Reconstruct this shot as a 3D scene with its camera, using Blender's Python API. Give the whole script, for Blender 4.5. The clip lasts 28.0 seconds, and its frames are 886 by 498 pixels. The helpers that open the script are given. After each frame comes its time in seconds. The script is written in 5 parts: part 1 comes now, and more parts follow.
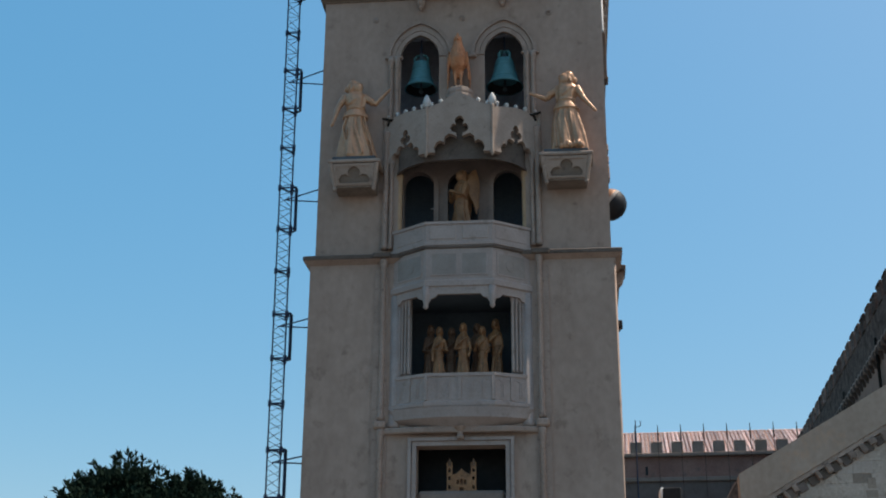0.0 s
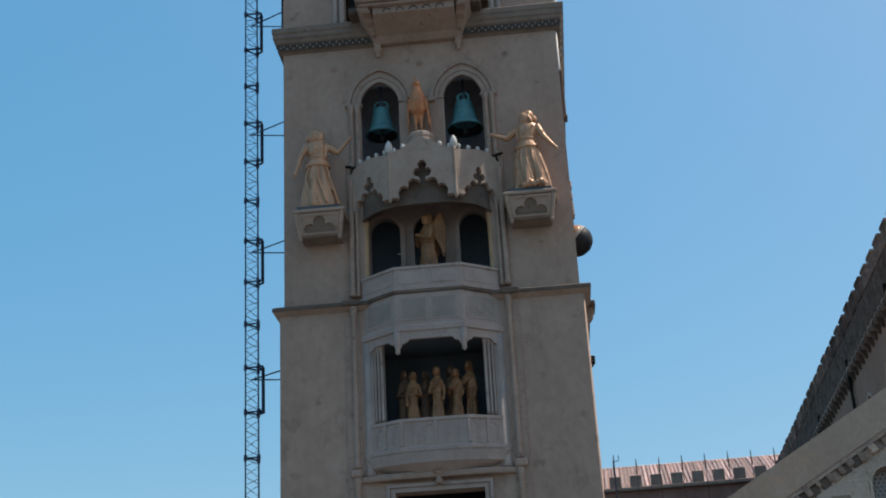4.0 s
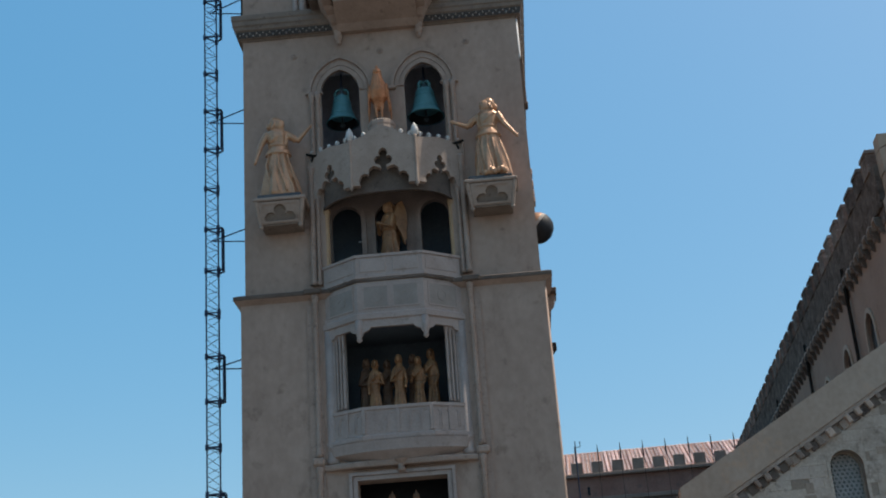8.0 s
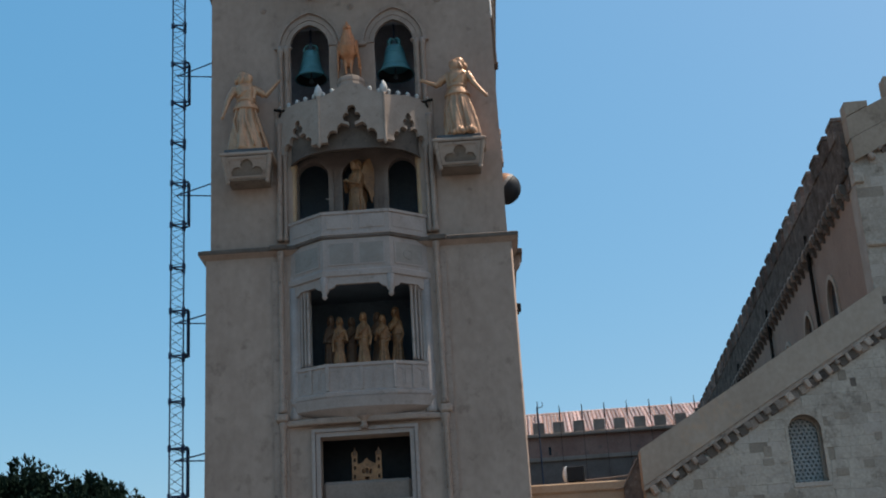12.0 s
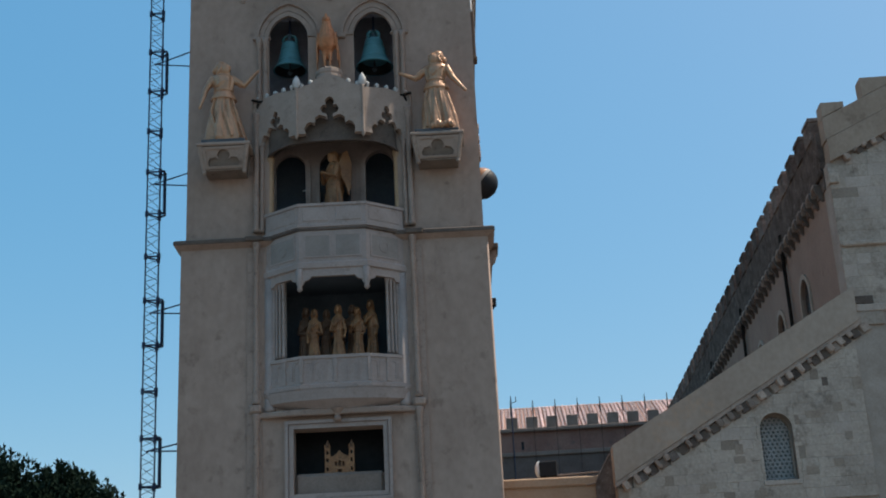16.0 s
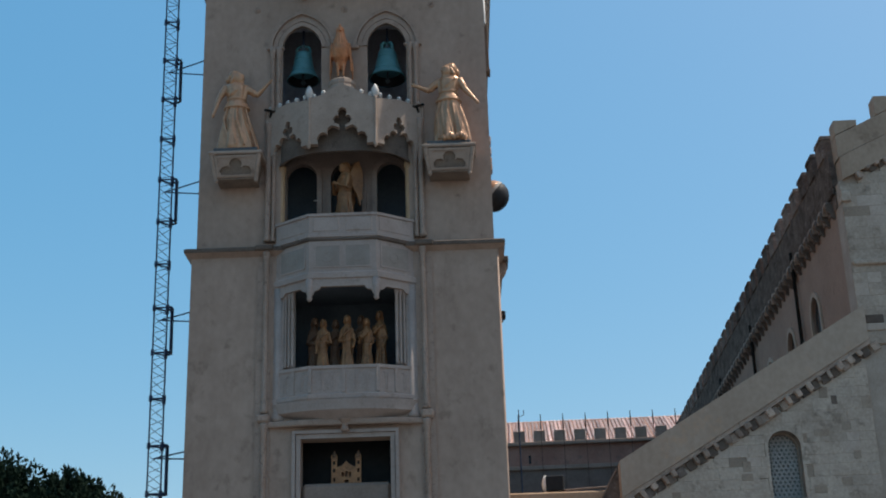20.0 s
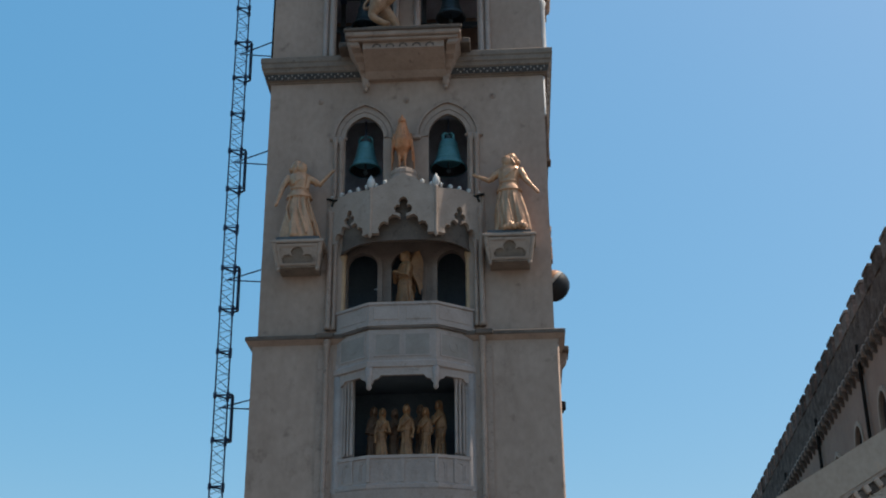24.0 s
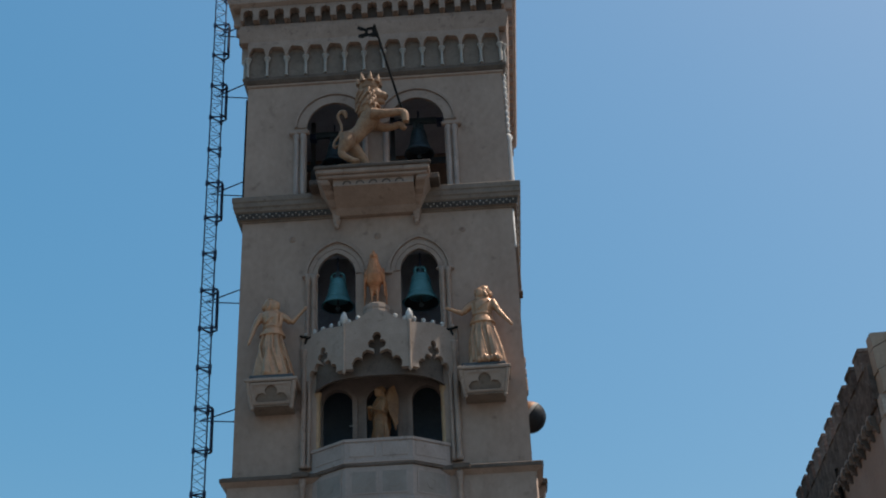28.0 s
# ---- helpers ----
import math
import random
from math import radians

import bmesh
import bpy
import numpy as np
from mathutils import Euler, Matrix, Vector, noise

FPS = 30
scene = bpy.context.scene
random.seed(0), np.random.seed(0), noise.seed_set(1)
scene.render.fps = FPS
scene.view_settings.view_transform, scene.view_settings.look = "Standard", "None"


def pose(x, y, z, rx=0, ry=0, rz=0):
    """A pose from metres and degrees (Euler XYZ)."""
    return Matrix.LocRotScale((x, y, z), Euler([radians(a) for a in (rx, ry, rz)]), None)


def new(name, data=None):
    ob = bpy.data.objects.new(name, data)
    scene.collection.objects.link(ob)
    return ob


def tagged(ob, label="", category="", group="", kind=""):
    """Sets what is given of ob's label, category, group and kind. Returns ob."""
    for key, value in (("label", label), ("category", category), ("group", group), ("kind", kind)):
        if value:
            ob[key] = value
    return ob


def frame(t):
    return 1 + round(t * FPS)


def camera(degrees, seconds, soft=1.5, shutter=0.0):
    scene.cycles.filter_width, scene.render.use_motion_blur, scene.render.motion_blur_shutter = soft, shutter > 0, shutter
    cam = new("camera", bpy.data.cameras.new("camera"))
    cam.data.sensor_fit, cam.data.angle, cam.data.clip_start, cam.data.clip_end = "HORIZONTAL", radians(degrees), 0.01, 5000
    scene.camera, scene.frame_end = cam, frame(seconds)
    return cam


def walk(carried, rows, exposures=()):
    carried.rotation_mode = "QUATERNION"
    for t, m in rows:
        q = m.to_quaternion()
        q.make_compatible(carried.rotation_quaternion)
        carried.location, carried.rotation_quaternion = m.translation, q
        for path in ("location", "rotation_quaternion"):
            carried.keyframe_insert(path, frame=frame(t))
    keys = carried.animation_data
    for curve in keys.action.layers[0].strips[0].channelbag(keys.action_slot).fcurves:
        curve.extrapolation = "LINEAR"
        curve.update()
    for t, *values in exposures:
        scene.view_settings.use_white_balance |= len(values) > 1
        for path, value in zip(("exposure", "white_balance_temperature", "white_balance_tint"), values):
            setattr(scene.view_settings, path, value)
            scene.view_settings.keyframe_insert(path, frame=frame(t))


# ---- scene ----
# ---- camera ----
EYE = (3.37, -38.23, 1.6)
cam = camera(37.81, 28.0, soft=1.95)
TURNS = [  # seconds, yaw, pitch, roll
    (0, 5.783, 20.541, -0.359),
    (0.5, 4.844, 20.774, -0.030),
    (1, 4.336, 21.864, 1.992),
    (1.5, 3.212, 21.837, 3.059),
    (2, 4.506, 22.563, 2.281),
    (2.5, 4.828, 23.321, 2.367),
    (3, 5.813, 22.445, 2.480),
    (3.5, 7.368, 22.723, 2.684),
    (4, 5.544, 22.475, 2.902),
    (4.5, 3.305, 22.187, 4.113),
    (6.5, 2.497, 20.697, 3.927),
    (7, 3.434, 21.730, 4.049),
    (7.5, 4.036, 21.905, 3.783),
    (8, 4.050, 21.847, 3.777),
    (8.5, 4.254, 21.403, 3.697),
    (9, 3.964, 21.872, 3.387),
    (9.5, 3.726, 21.957, 3.619),
    (10, 3.277, 21.108, 3.152),
    (10.5, 3.110, 21.249, 3.056),
    (11, 2.644, 20.827, 3.165),
    (11.5, 2.538, 20.695, 2.998),
    (12, 2.246, 19.925, 3.217),
    (12.5, 1.868, 19.893, 3.566),
    (13, 1.922, 19.700, 3.632),
    (13.5, 1.918, 19.415, 3.610),
    (15.5, 1.385, 19.403, 2.563),
    (16, 0.943, 19.583, 2.720),
    (16.5, 1.095, 19.660, 2.678),
    (17, 0.940, 19.967, 2.305),
    (17.5, 0.821, 19.918, 2.413),
    (18, 0.856, 20.040, 2.385),
    (18.5, 1.021, 20.124, 2.196),
    (19, 1.050, 19.996, 1.962),
    (19.5, 0.674, 19.791, 1.950),
    (20, 1.059, 20.120, 1.712),
    (20.5, 2.401, 20.571, 1.788),
    (21, 3.061, 20.775, 1.632),
    (21.5, 3.207, 20.173, 1.381),
    (22, 4.707, 23.256, 1.313),
    (22.5, 3.977, 23.788, 0.022),
    (24.5, 3.305, 24.535, 0.556),
    (25, 3.699, 25.278, 0.873),
    (25.5, 3.691, 25.514, 1.086),
    (26, 4.358, 26.042, 1.518),
    (26.5, 4.695, 27.040, 1.990),
    (27, 4.579, 28.468, 1.912),
    (27.5, 4.731, 29.571, 2.263),
    (28, 3.050, 30.012, 2.344),
]
walk(cam, [(t, pose(EYE[0], EYE[1], EYE[2], 90 + pitch, roll, yaw)) for t, yaw, pitch, roll in TURNS],
     exposures=[(0.0, 0.0), (26.8, 0.0), (28.0, -0.26)])

# ---- light ----
SUN_AZ, SUN_EL = radians(82), radians(60)
world = bpy.data.worlds.new("sky")
scene.world = world
world.use_nodes = True
wn, wl = world.node_tree.nodes, world.node_tree.links
wn.clear()
sky = wn.new("ShaderNodeTexSky")
sky.sky_type = "NISHITA"
sky.sun_disc = False
sky.sun_elevation, sky.sun_rotation = SUN_EL, SUN_AZ
sky.altitude, sky.air_density, sky.dust_density, sky.ozone_density = 10, 1.0, 2.2, 2.2
bg = wn.new("ShaderNodeBackground")
bg.inputs["Strength"].default_value = 0.395
wo = wn.new("ShaderNodeOutputWorld")
deep = wn.new("ShaderNodeHueSaturation")
deep.inputs["Saturation"].default_value, deep.inputs["Hue"].default_value = 2.4, 0.4880
even = wn.new("ShaderNodeGamma")
even.inputs["Gamma"].default_value = 0.42
wl.new(sky.outputs[0], even.inputs["Color"])
wl.new(even.outputs[0], deep.inputs["Color"])
wl.new(deep.outputs[0], bg.inputs[0])
wl.new(bg.outputs[0], wo.inputs[0])
sun = new("sun", bpy.data.lights.new("sun", "SUN"))
sun.data.energy, sun.data.angle, sun.data.color = 4.2, radians(0.55), (1.0, 0.93, 0.82)
to_sun = Vector((math.sin(SUN_AZ) * math.cos(SUN_EL), math.cos(SUN_AZ) * math.cos(SUN_EL), math.sin(SUN_EL)))
sun.rotation_euler = to_sun.to_track_quat("Z", "Y").to_euler()
sun.location = to_sun * 90


# ---- materials ----
def material(name, dark, light, scale=1.0, rough=0.8, metal=0.0, bump=0.15, vary=0.0, fine=14.0, spec=0.4, stain=None, streak=0.0, pits=0.0):
    """Two-scale mottled surface: broad stains and fine grain from object-space noise, with relief."""
    m = bpy.data.materials.new(name)
    m.use_nodes = True
    n, k = m.node_tree.nodes, m.node_tree.links
    bsdf = n["Principled BSDF"]
    geo = n.new("ShaderNodeNewGeometry")
    mp = n.new("ShaderNodeMapping")
    mp.inputs["Scale"].default_value = (scale, scale, scale * (1 - 0.8 * streak))
    k.new(geo.outputs["Position"], mp.inputs["Vector"])
    broad = n.new("ShaderNodeTexNoise")
    broad.inputs["Scale"].default_value, broad.inputs["Detail"].default_value, broad.inputs["Roughness"].default_value = 0.9, 7, 0.62
    k.new(mp.outputs[0], broad.inputs["Vector"])
    grain = n.new("ShaderNodeTexNoise")
    grain.inputs["Scale"].default_value, grain.inputs["Detail"].default_value = fine, 6
    k.new(mp.outputs[0], grain.inputs["Vector"])
    mix = n.new("ShaderNodeMix")
    mix.data_type = "FLOAT"
    mix.inputs[0].default_value = 0.38
    k.new(broad.outputs[0], mix.inputs[2])
    k.new(grain.outputs[0], mix.inputs[3])
    ramp = n.new("ShaderNodeValToRGB")
    ramp.color_ramp.elements[0].position, ramp.color_ramp.elements[1].position = 0.34, 0.66
    ramp.color_ramp.elements[0].color, ramp.color_ramp.elements[1].color = (*dark, 1), (*light, 1)
    k.new(mix.outputs[0], ramp.inputs[0])
    colour = ramp.outputs[0]
    if stain:
        st = n.new("ShaderNodeTexNoise")
        st.inputs["Scale"].default_value, st.inputs["Detail"].default_value, st.inputs["Roughness"].default_value = 2.3, 9, 0.7
        k.new(mp.outputs[0], st.inputs["Vector"])
        sr = n.new("ShaderNodeValToRGB")
        sr.color_ramp.elements[0].position, sr.color_ramp.elements[1].position = 0.56, 0.72
        k.new(st.outputs[0], sr.inputs[0])
        sm = n.new("ShaderNodeMix")
        sm.data_type = "RGBA"
        k.new(sr.outputs[0], sm.inputs[0])
        k.new(colour, sm.inputs[6])
        sm.inputs[7].default_value = (*stain, 1)
        colour = sm.outputs[2]
    if pits:
        pn = n.new("ShaderNodeTexNoise")
        pn.inputs["Scale"].default_value, pn.inputs["Detail"].default_value, pn.inputs["Roughness"].default_value = 1.7, 3, 0.5
        k.new(geo.outputs["Position"], pn.inputs["Vector"])
        pr = n.new("ShaderNodeMapRange")
        pr.inputs[1].default_value, pr.inputs[2].default_value, pr.inputs[4].default_value = 0.63, 0.74, pits
        k.new(pn.outputs[0], pr.inputs[0])
        pm = n.new("ShaderNodeMix")
        pm.data_type, pm.blend_type = "RGBA", "MULTIPLY"
        k.new(pr.outputs[0], pm.inputs[0])
        k.new(colour, pm.inputs[6])
        pm.inputs[7].default_value = (0.55, 0.53, 0.51, 1)
        colour = pm.outputs[2]
    if vary:
        info = n.new("ShaderNodeObjectInfo")
        mr = n.new("ShaderNodeMapRange")
        mr.inputs[3].default_value, mr.inputs[4].default_value = 1 - vary, 1 + vary
        k.new(info.outputs["Random"], mr.inputs[0])
        hsv = n.new("ShaderNodeHueSaturation")
        k.new(mr.outputs[0], hsv.inputs["Value"])
        k.new(colour, hsv.inputs["Color"])
        colour = hsv.outputs[0]
    k.new(colour, bsdf.inputs["Base Color"])
    rr = n.new("ShaderNodeMapRange")
    rr.inputs[3].default_value, rr.inputs[4].default_value = max(0.05, rough - 0.12), min(1, rough + 0.12)
    k.new(grain.outputs[0], rr.inputs[0])
    k.new(rr.outputs[0], bsdf.inputs["Roughness"])
    bsdf.inputs["Metallic"].default_value = metal
    bsdf.inputs["Specular IOR Level"].default_value = spec
    if bump:
        b = n.new("ShaderNodeBump")
        b.inputs["Strength"].default_value, b.inputs["Distance"].default_value = bump, 0.04
        k.new(mix.outputs[0], b.inputs["Height"])
        k.new(b.outputs[0], bsdf.inputs["Normal"])
    return m


STONE = material("tower_stone", (0.303, 0.205, 0.154), (0.430, 0.303, 0.234), 0.6, 0.88, stain=(0.245, 0.165, 0.123), streak=0.45, bump=0.1, fine=9, pits=0.7)
TRIM = material("carved_stone", (0.259, 0.177, 0.134), (0.416, 0.294, 0.229), 1.5, 0.82, stain=(0.169, 0.110, 0.082))
PALE = material("pale_marble", (0.302, 0.228, 0.193), (0.419, 0.325, 0.279), 1.1, 0.76, stain=(0.217, 0.160, 0.130))
PANEL = material("grey_marble", (0.212, 0.167, 0.139), (0.329, 0.268, 0.227), 2.2, 0.65)
CANOPY = material("canopy_stone", (0.287, 0.205, 0.157), (0.424, 0.314, 0.248), 1.4, 0.8, stain=(0.204, 0.137, 0.101))
WHITE = material("white_marble", (0.46, 0.42, 0.39), (0.62, 0.58, 0.54), 2.5, 0.6)
# dark stone: weathering on cornices, painted shade in recesses and under the canopy
WEATHERSHADE = material("weathered_stone", (0.080, 0.056, 0.043), (0.170, 0.125, 0.097), 1.6, 0.9, stain=(0.053, 0.038, 0.029))
# alcove stone toned down to deepen the shade behind the statues
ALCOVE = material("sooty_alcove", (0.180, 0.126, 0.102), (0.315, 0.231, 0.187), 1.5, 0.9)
FRIEZE = material("frieze_marble", (0.30, 0.26, 0.225), (0.42, 0.37, 0.325), 2.0, 0.7)
INSIDE = material("inside_plaster", (0.255, 0.247, 0.270), (0.405, 0.398, 0.435), 1.0, 0.95)
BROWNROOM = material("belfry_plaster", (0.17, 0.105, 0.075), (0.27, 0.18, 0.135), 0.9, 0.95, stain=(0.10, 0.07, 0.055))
FROST = material("leaded_glass", (0.152, 0.159, 0.157), (0.258, 0.274, 0.271), 6.0, 0.35, bump=0.2)
GOLD = material("gilded_bronze", (0.35, 0.178, 0.096), (0.55, 0.305, 0.168), 1.5, 0.36, metal=0.3, fine=6, spec=0.5, bump=0.5, stain=(0.3, 0.15, 0.08))
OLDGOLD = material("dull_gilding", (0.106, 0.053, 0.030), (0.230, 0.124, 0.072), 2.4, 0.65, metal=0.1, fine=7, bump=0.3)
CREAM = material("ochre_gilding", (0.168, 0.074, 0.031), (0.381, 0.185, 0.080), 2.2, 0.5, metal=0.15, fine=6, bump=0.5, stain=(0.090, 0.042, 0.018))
JAMB = material("ochre_jamb", (0.334, 0.192, 0.101), (0.522, 0.327, 0.182), 2.2, 0.6, bump=0.2)
ORANGE = material("copper_gilding", (0.330, 0.122, 0.049), (0.616, 0.253, 0.116), 1.8, 0.4, metal=0.35, fine=6, bump=0.5, stain=(0.176, 0.068, 0.035))
PATINA = material("green_bronze", (0.055, 0.15, 0.16), (0.10, 0.26, 0.275), 2.0, 0.6, metal=0.0, stain=(0.075, 0.19, 0.195))
DARKBRONZE = material("dark_bronze", (0.034, 0.045, 0.05), (0.078, 0.105, 0.118), 2.0, 0.5, metal=0.3)
IRON = material("painted_steel", (0.020, 0.029, 0.057), (0.040, 0.055, 0.101), 3.0, 0.5, metal=0.3)
RUST = material("rusted_iron", (0.05, 0.03, 0.025), (0.10, 0.06, 0.045), 3.0, 0.8)
SLATE = material("lead_sheet", (0.05, 0.055, 0.06), (0.10, 0.105, 0.11), 2.0, 0.6)
ASHLAR = material("church_stone", (0.303, 0.235, 0.184), (0.528, 0.424, 0.340), 0.8, 0.92, vary=0.035, stain=(0.182, 0.139, 0.106), bump=1.0, spec=0.15)
PATCH = material("dark_church_stone", (0.244, 0.180, 0.135), (0.383, 0.300, 0.231), 1.2, 0.95, vary=0.12, bump=0.9, spec=0.2)
PINKISH = material("light_church_stone", (0.37, 0.288, 0.228), (0.52, 0.42, 0.348), 1.0, 0.92, vary=0.05, bump=0.7, spec=0.2)
MORTAR = material("mortar", (0.28, 0.216, 0.168), (0.43, 0.345, 0.28), 1.4, 0.95)
COPING = material("coping_render", (0.325, 0.24, 0.18), (0.455, 0.35, 0.272), 0.5, 0.9, stain=(0.47, 0.3, 0.195), streak=0.3, spec=0.2)
GREYCOPE = material("grey_coping", (0.289, 0.205, 0.146), (0.420, 0.312, 0.233), 0.7, 0.9, stain=(0.221, 0.155, 0.111), streak=0.3, spec=0.2)
BED = material("roof_bed", (0.408, 0.214, 0.153), (0.673, 0.405, 0.304), 2.0, 0.9)
DUSKY = material("dusty_render", (0.115, 0.083, 0.070), (0.196, 0.147, 0.128), 1.0, 0.95, spec=0.1)
CORBEL = material("corbel_stone", (0.220, 0.155, 0.116), (0.420, 0.315, 0.248), 2.6, 0.9, vary=0.35, stain=(0.100, 0.072, 0.055))
PLASTER = material("nave_plaster", (0.255, 0.164, 0.119), (0.340, 0.225, 0.167), 0.6, 0.9, stain=(0.210, 0.134, 0.099), spec=0.2)
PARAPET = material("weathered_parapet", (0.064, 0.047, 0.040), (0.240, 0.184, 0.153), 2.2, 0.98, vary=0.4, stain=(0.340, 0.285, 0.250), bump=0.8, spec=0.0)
BRICKRED = material("transept_wall", (0.20, 0.095, 0.07), (0.32, 0.18, 0.14), 0.7, 0.9, stain=(0.14, 0.10, 0.082))
CONCRETE = material("grey_render", (0.195, 0.140, 0.109), (0.293, 0.221, 0.179), 1.0, 0.9, spec=0.2)
TILE = material("terracotta", (0.62, 0.34, 0.265), (0.92, 0.76, 0.68), 5.0, 0.85, vary=0.3, stain=(0.90, 0.88, 0.85), fine=22)
OCHRE = material("ochre_render", (0.350, 0.225, 0.138), (0.460, 0.324, 0.221), 0.9, 0.9)
LATTICE = material("pierced_stone", (0.36, 0.34, 0.32), (0.50, 0.48, 0.45), 4.0, 0.8)
GLASSDARK = material("window_dark", (0.02, 0.022, 0.025), (0.035, 0.038, 0.042), 2.0, 0.2, bump=0.0)
LEAF = material("foliage", (0.009, 0.018, 0.013), (0.025, 0.042, 0.026), 1.5, 0.9, bump=0.0, spec=0.03)
PIPE = material("dark_pipe", (0.012, 0.010, 0.009), (0.03, 0.026, 0.023), 3.0, 0.95, spec=0.03)
LIONGOLD = material("worn_gilding", (0.22, 0.112, 0.058), (0.45, 0.262, 0.15), 1.6, 0.6, metal=0.1, fine=6, bump=0.5, stain=(0.13, 0.068, 0.04))
DARKBAND = material("dark_marble", (0.035, 0.027, 0.023), (0.075, 0.06, 0.05), 2.0, 0.75)
# dark blue-grey puts the darkness of unlit rooms into the wall colour
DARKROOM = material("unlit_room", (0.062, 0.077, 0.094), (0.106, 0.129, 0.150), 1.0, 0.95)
# worn cornice stone, also the painted shade of brackets and frieze recesses
WORNSHADE = material("worn_stone", (0.154, 0.113, 0.086), (0.265, 0.197, 0.152), 1.5, 0.88, stain=(0.095, 0.069, 0.051))
BARK = material("bark", (0.06, 0.045, 0.035), (0.12, 0.095, 0.07), 3.0, 0.95, bump=0.5)
PAVING = material("paving", (0.085, 0.082, 0.078), (0.15, 0.145, 0.135), 0.4, 0.85, stain=(0.07, 0.068, 0.065))
ENAMEL = material("white_enamel", (0.62, 0.62, 0.62), (0.75, 0.75, 0.75), 5.0, 0.4)
BLACK = material("black_paint", (0.010, 0.010, 0.011), (0.024, 0.024, 0.026), 5.0, 0.55, spec=0.25)


# ---- building tools ----
def part(name, bm, mat, parent=None, label="", smooth=False):
    bmesh.ops.recalc_face_normals(bm, faces=bm.faces)
    me = bpy.data.meshes.new(name)
    bm.to_mesh(me)
    bm.free()
    if smooth:
        me.polygons.foreach_set("use_smooth", [True] * len(me.polygons))
    me.materials.append(mat)
    ob = new(name, me)
    ob.parent = parent
    if label:
        tagged(ob, label)
    return ob


def again(ob, m, parent=None):
    """Another piece on the same mesh, at pose m within its parent."""
    o = new(ob.name.split(".")[0], ob.data)
    o.parent = parent or ob.parent
    o.matrix_basis = m
    return o


def thing(name, label, category, at=(0, 0, 0), rz=0.0, group="", kind=""):
    ob = new(name)
    ob.matrix_basis = pose(*at, 0, 0, rz)
    return tagged(ob, label, category, group, kind)


def box(bm, x0, x1, y0, y1, z0, z1, top=0.0):
    """A block; top insets its upper rim."""
    v = [bm.verts.new(c) for c in ((x0, y0, z0), (x1, y0, z0), (x1, y1, z0), (x0, y1, z0),
                                   (x0 + top, y0 + top, z1), (x1 - top, y0 + top, z1), (x1 - top, y1 - top, z1), (x0 + top, y1 - top, z1))]
    for f in ((0, 1, 2, 3), (7, 6, 5, 4), (0, 4, 5, 1), (1, 5, 6, 2), (2, 6, 7, 3), (3, 7, 4, 0)):
        bm.faces.new([v[i] for i in f])
    return bm


def block(x0, x1, y0, y1, z0, z1, edge=0.0):
    bm = box(bmesh.new(), x0, x1, y0, y1, z0, z1)
    if edge:
        bmesh.ops.bevel(bm, geom=bm.edges[:], offset=edge, segments=1, affect="EDGES")
    return bm


def lathe(bm, profile, centre=(0, 0, 0), steps=16, sx=1.0, sy=1.0, foot=True):
    """Turns (radius, height) pairs about a vertical axis."""
    rings = []
    for r, z in profile:
        rings.append([bm.verts.new((centre[0] + sx * r * math.cos(a), centre[1] + sy * r * math.sin(a), centre[2] + z))
                      for a in (2 * math.pi * i / steps for i in range(steps))])
    for a, b in zip(rings, rings[1:]):
        for i in range(steps):
            bm.faces.new((a[i], a[(i + 1) % steps], b[(i + 1) % steps], b[i]))
    if foot:
        bm.faces.new(rings[0][::-1])
    bm.faces.new(rings[-1])
    return bm


def tube(bm, path, radii, steps=8, flat=1.0):
    """A round limb along points, with a radius at each."""
    path = [Vector(p) for p in path]
    rings = []
    for i, p in enumerate(path):
        d = (path[min(i + 1, len(path) - 1)] - path[max(i - 1, 0)]).normalized()
        side = d.cross(Vector((0, 1, 0)))
        side = side.normalized() if side.length > 0.05 else Vector((1, 0, 0))
        up = side.cross(d)
        r = radii[i] if hasattr(radii, "__len__") else radii
        rings.append([bm.verts.new(p + r * (math.cos(a) * side + flat * math.sin(a) * up))
                      for a in (2 * math.pi * k / steps for k in range(steps))])
    for a, b in zip(rings, rings[1:]):
        for i in range(steps):
            bm.faces.new((a[i], a[(i + 1) % steps], b[(i + 1) % steps], b[i]))
    bm.faces.new(rings[0][::-1])
    bm.faces.new(rings[-1])
    return bm


def limb(bm, path, radii, steps=14, fine=4):
    """A tube along a smooth curve through the points."""
    p = [Vector(q) for q in path]
    pts, rs = [], []
    for i in range(len(p) - 1):
        a, b, c, d = p[max(i - 1, 0)], p[i], p[i + 1], p[min(i + 2, len(p) - 1)]
        for k in range(fine):
            t = k / fine
            pts.append(0.5 * (2 * b + (c - a) * t + (2 * a - 5 * b + 4 * c - d) * t * t + (3 * b - a - 3 * c + d) * t ** 3))
            rs.append(radii[i] + (radii[i + 1] - radii[i]) * (3 * t * t - 2 * t ** 3))
    return tube(bm, pts + [p[-1]], rs + [radii[-1]], steps)


def blob(bm, c, sx, sy, sz, seg=12, rot=None):
    m = Matrix.Translation(c) @ (rot or Matrix()) @ Matrix.Diagonal((sx, sy, sz, 1))
    bmesh.ops.create_uvsphere(bm, u_segments=seg, v_segments=max(6, seg // 2 + 1), radius=1, matrix=m)
    return bm


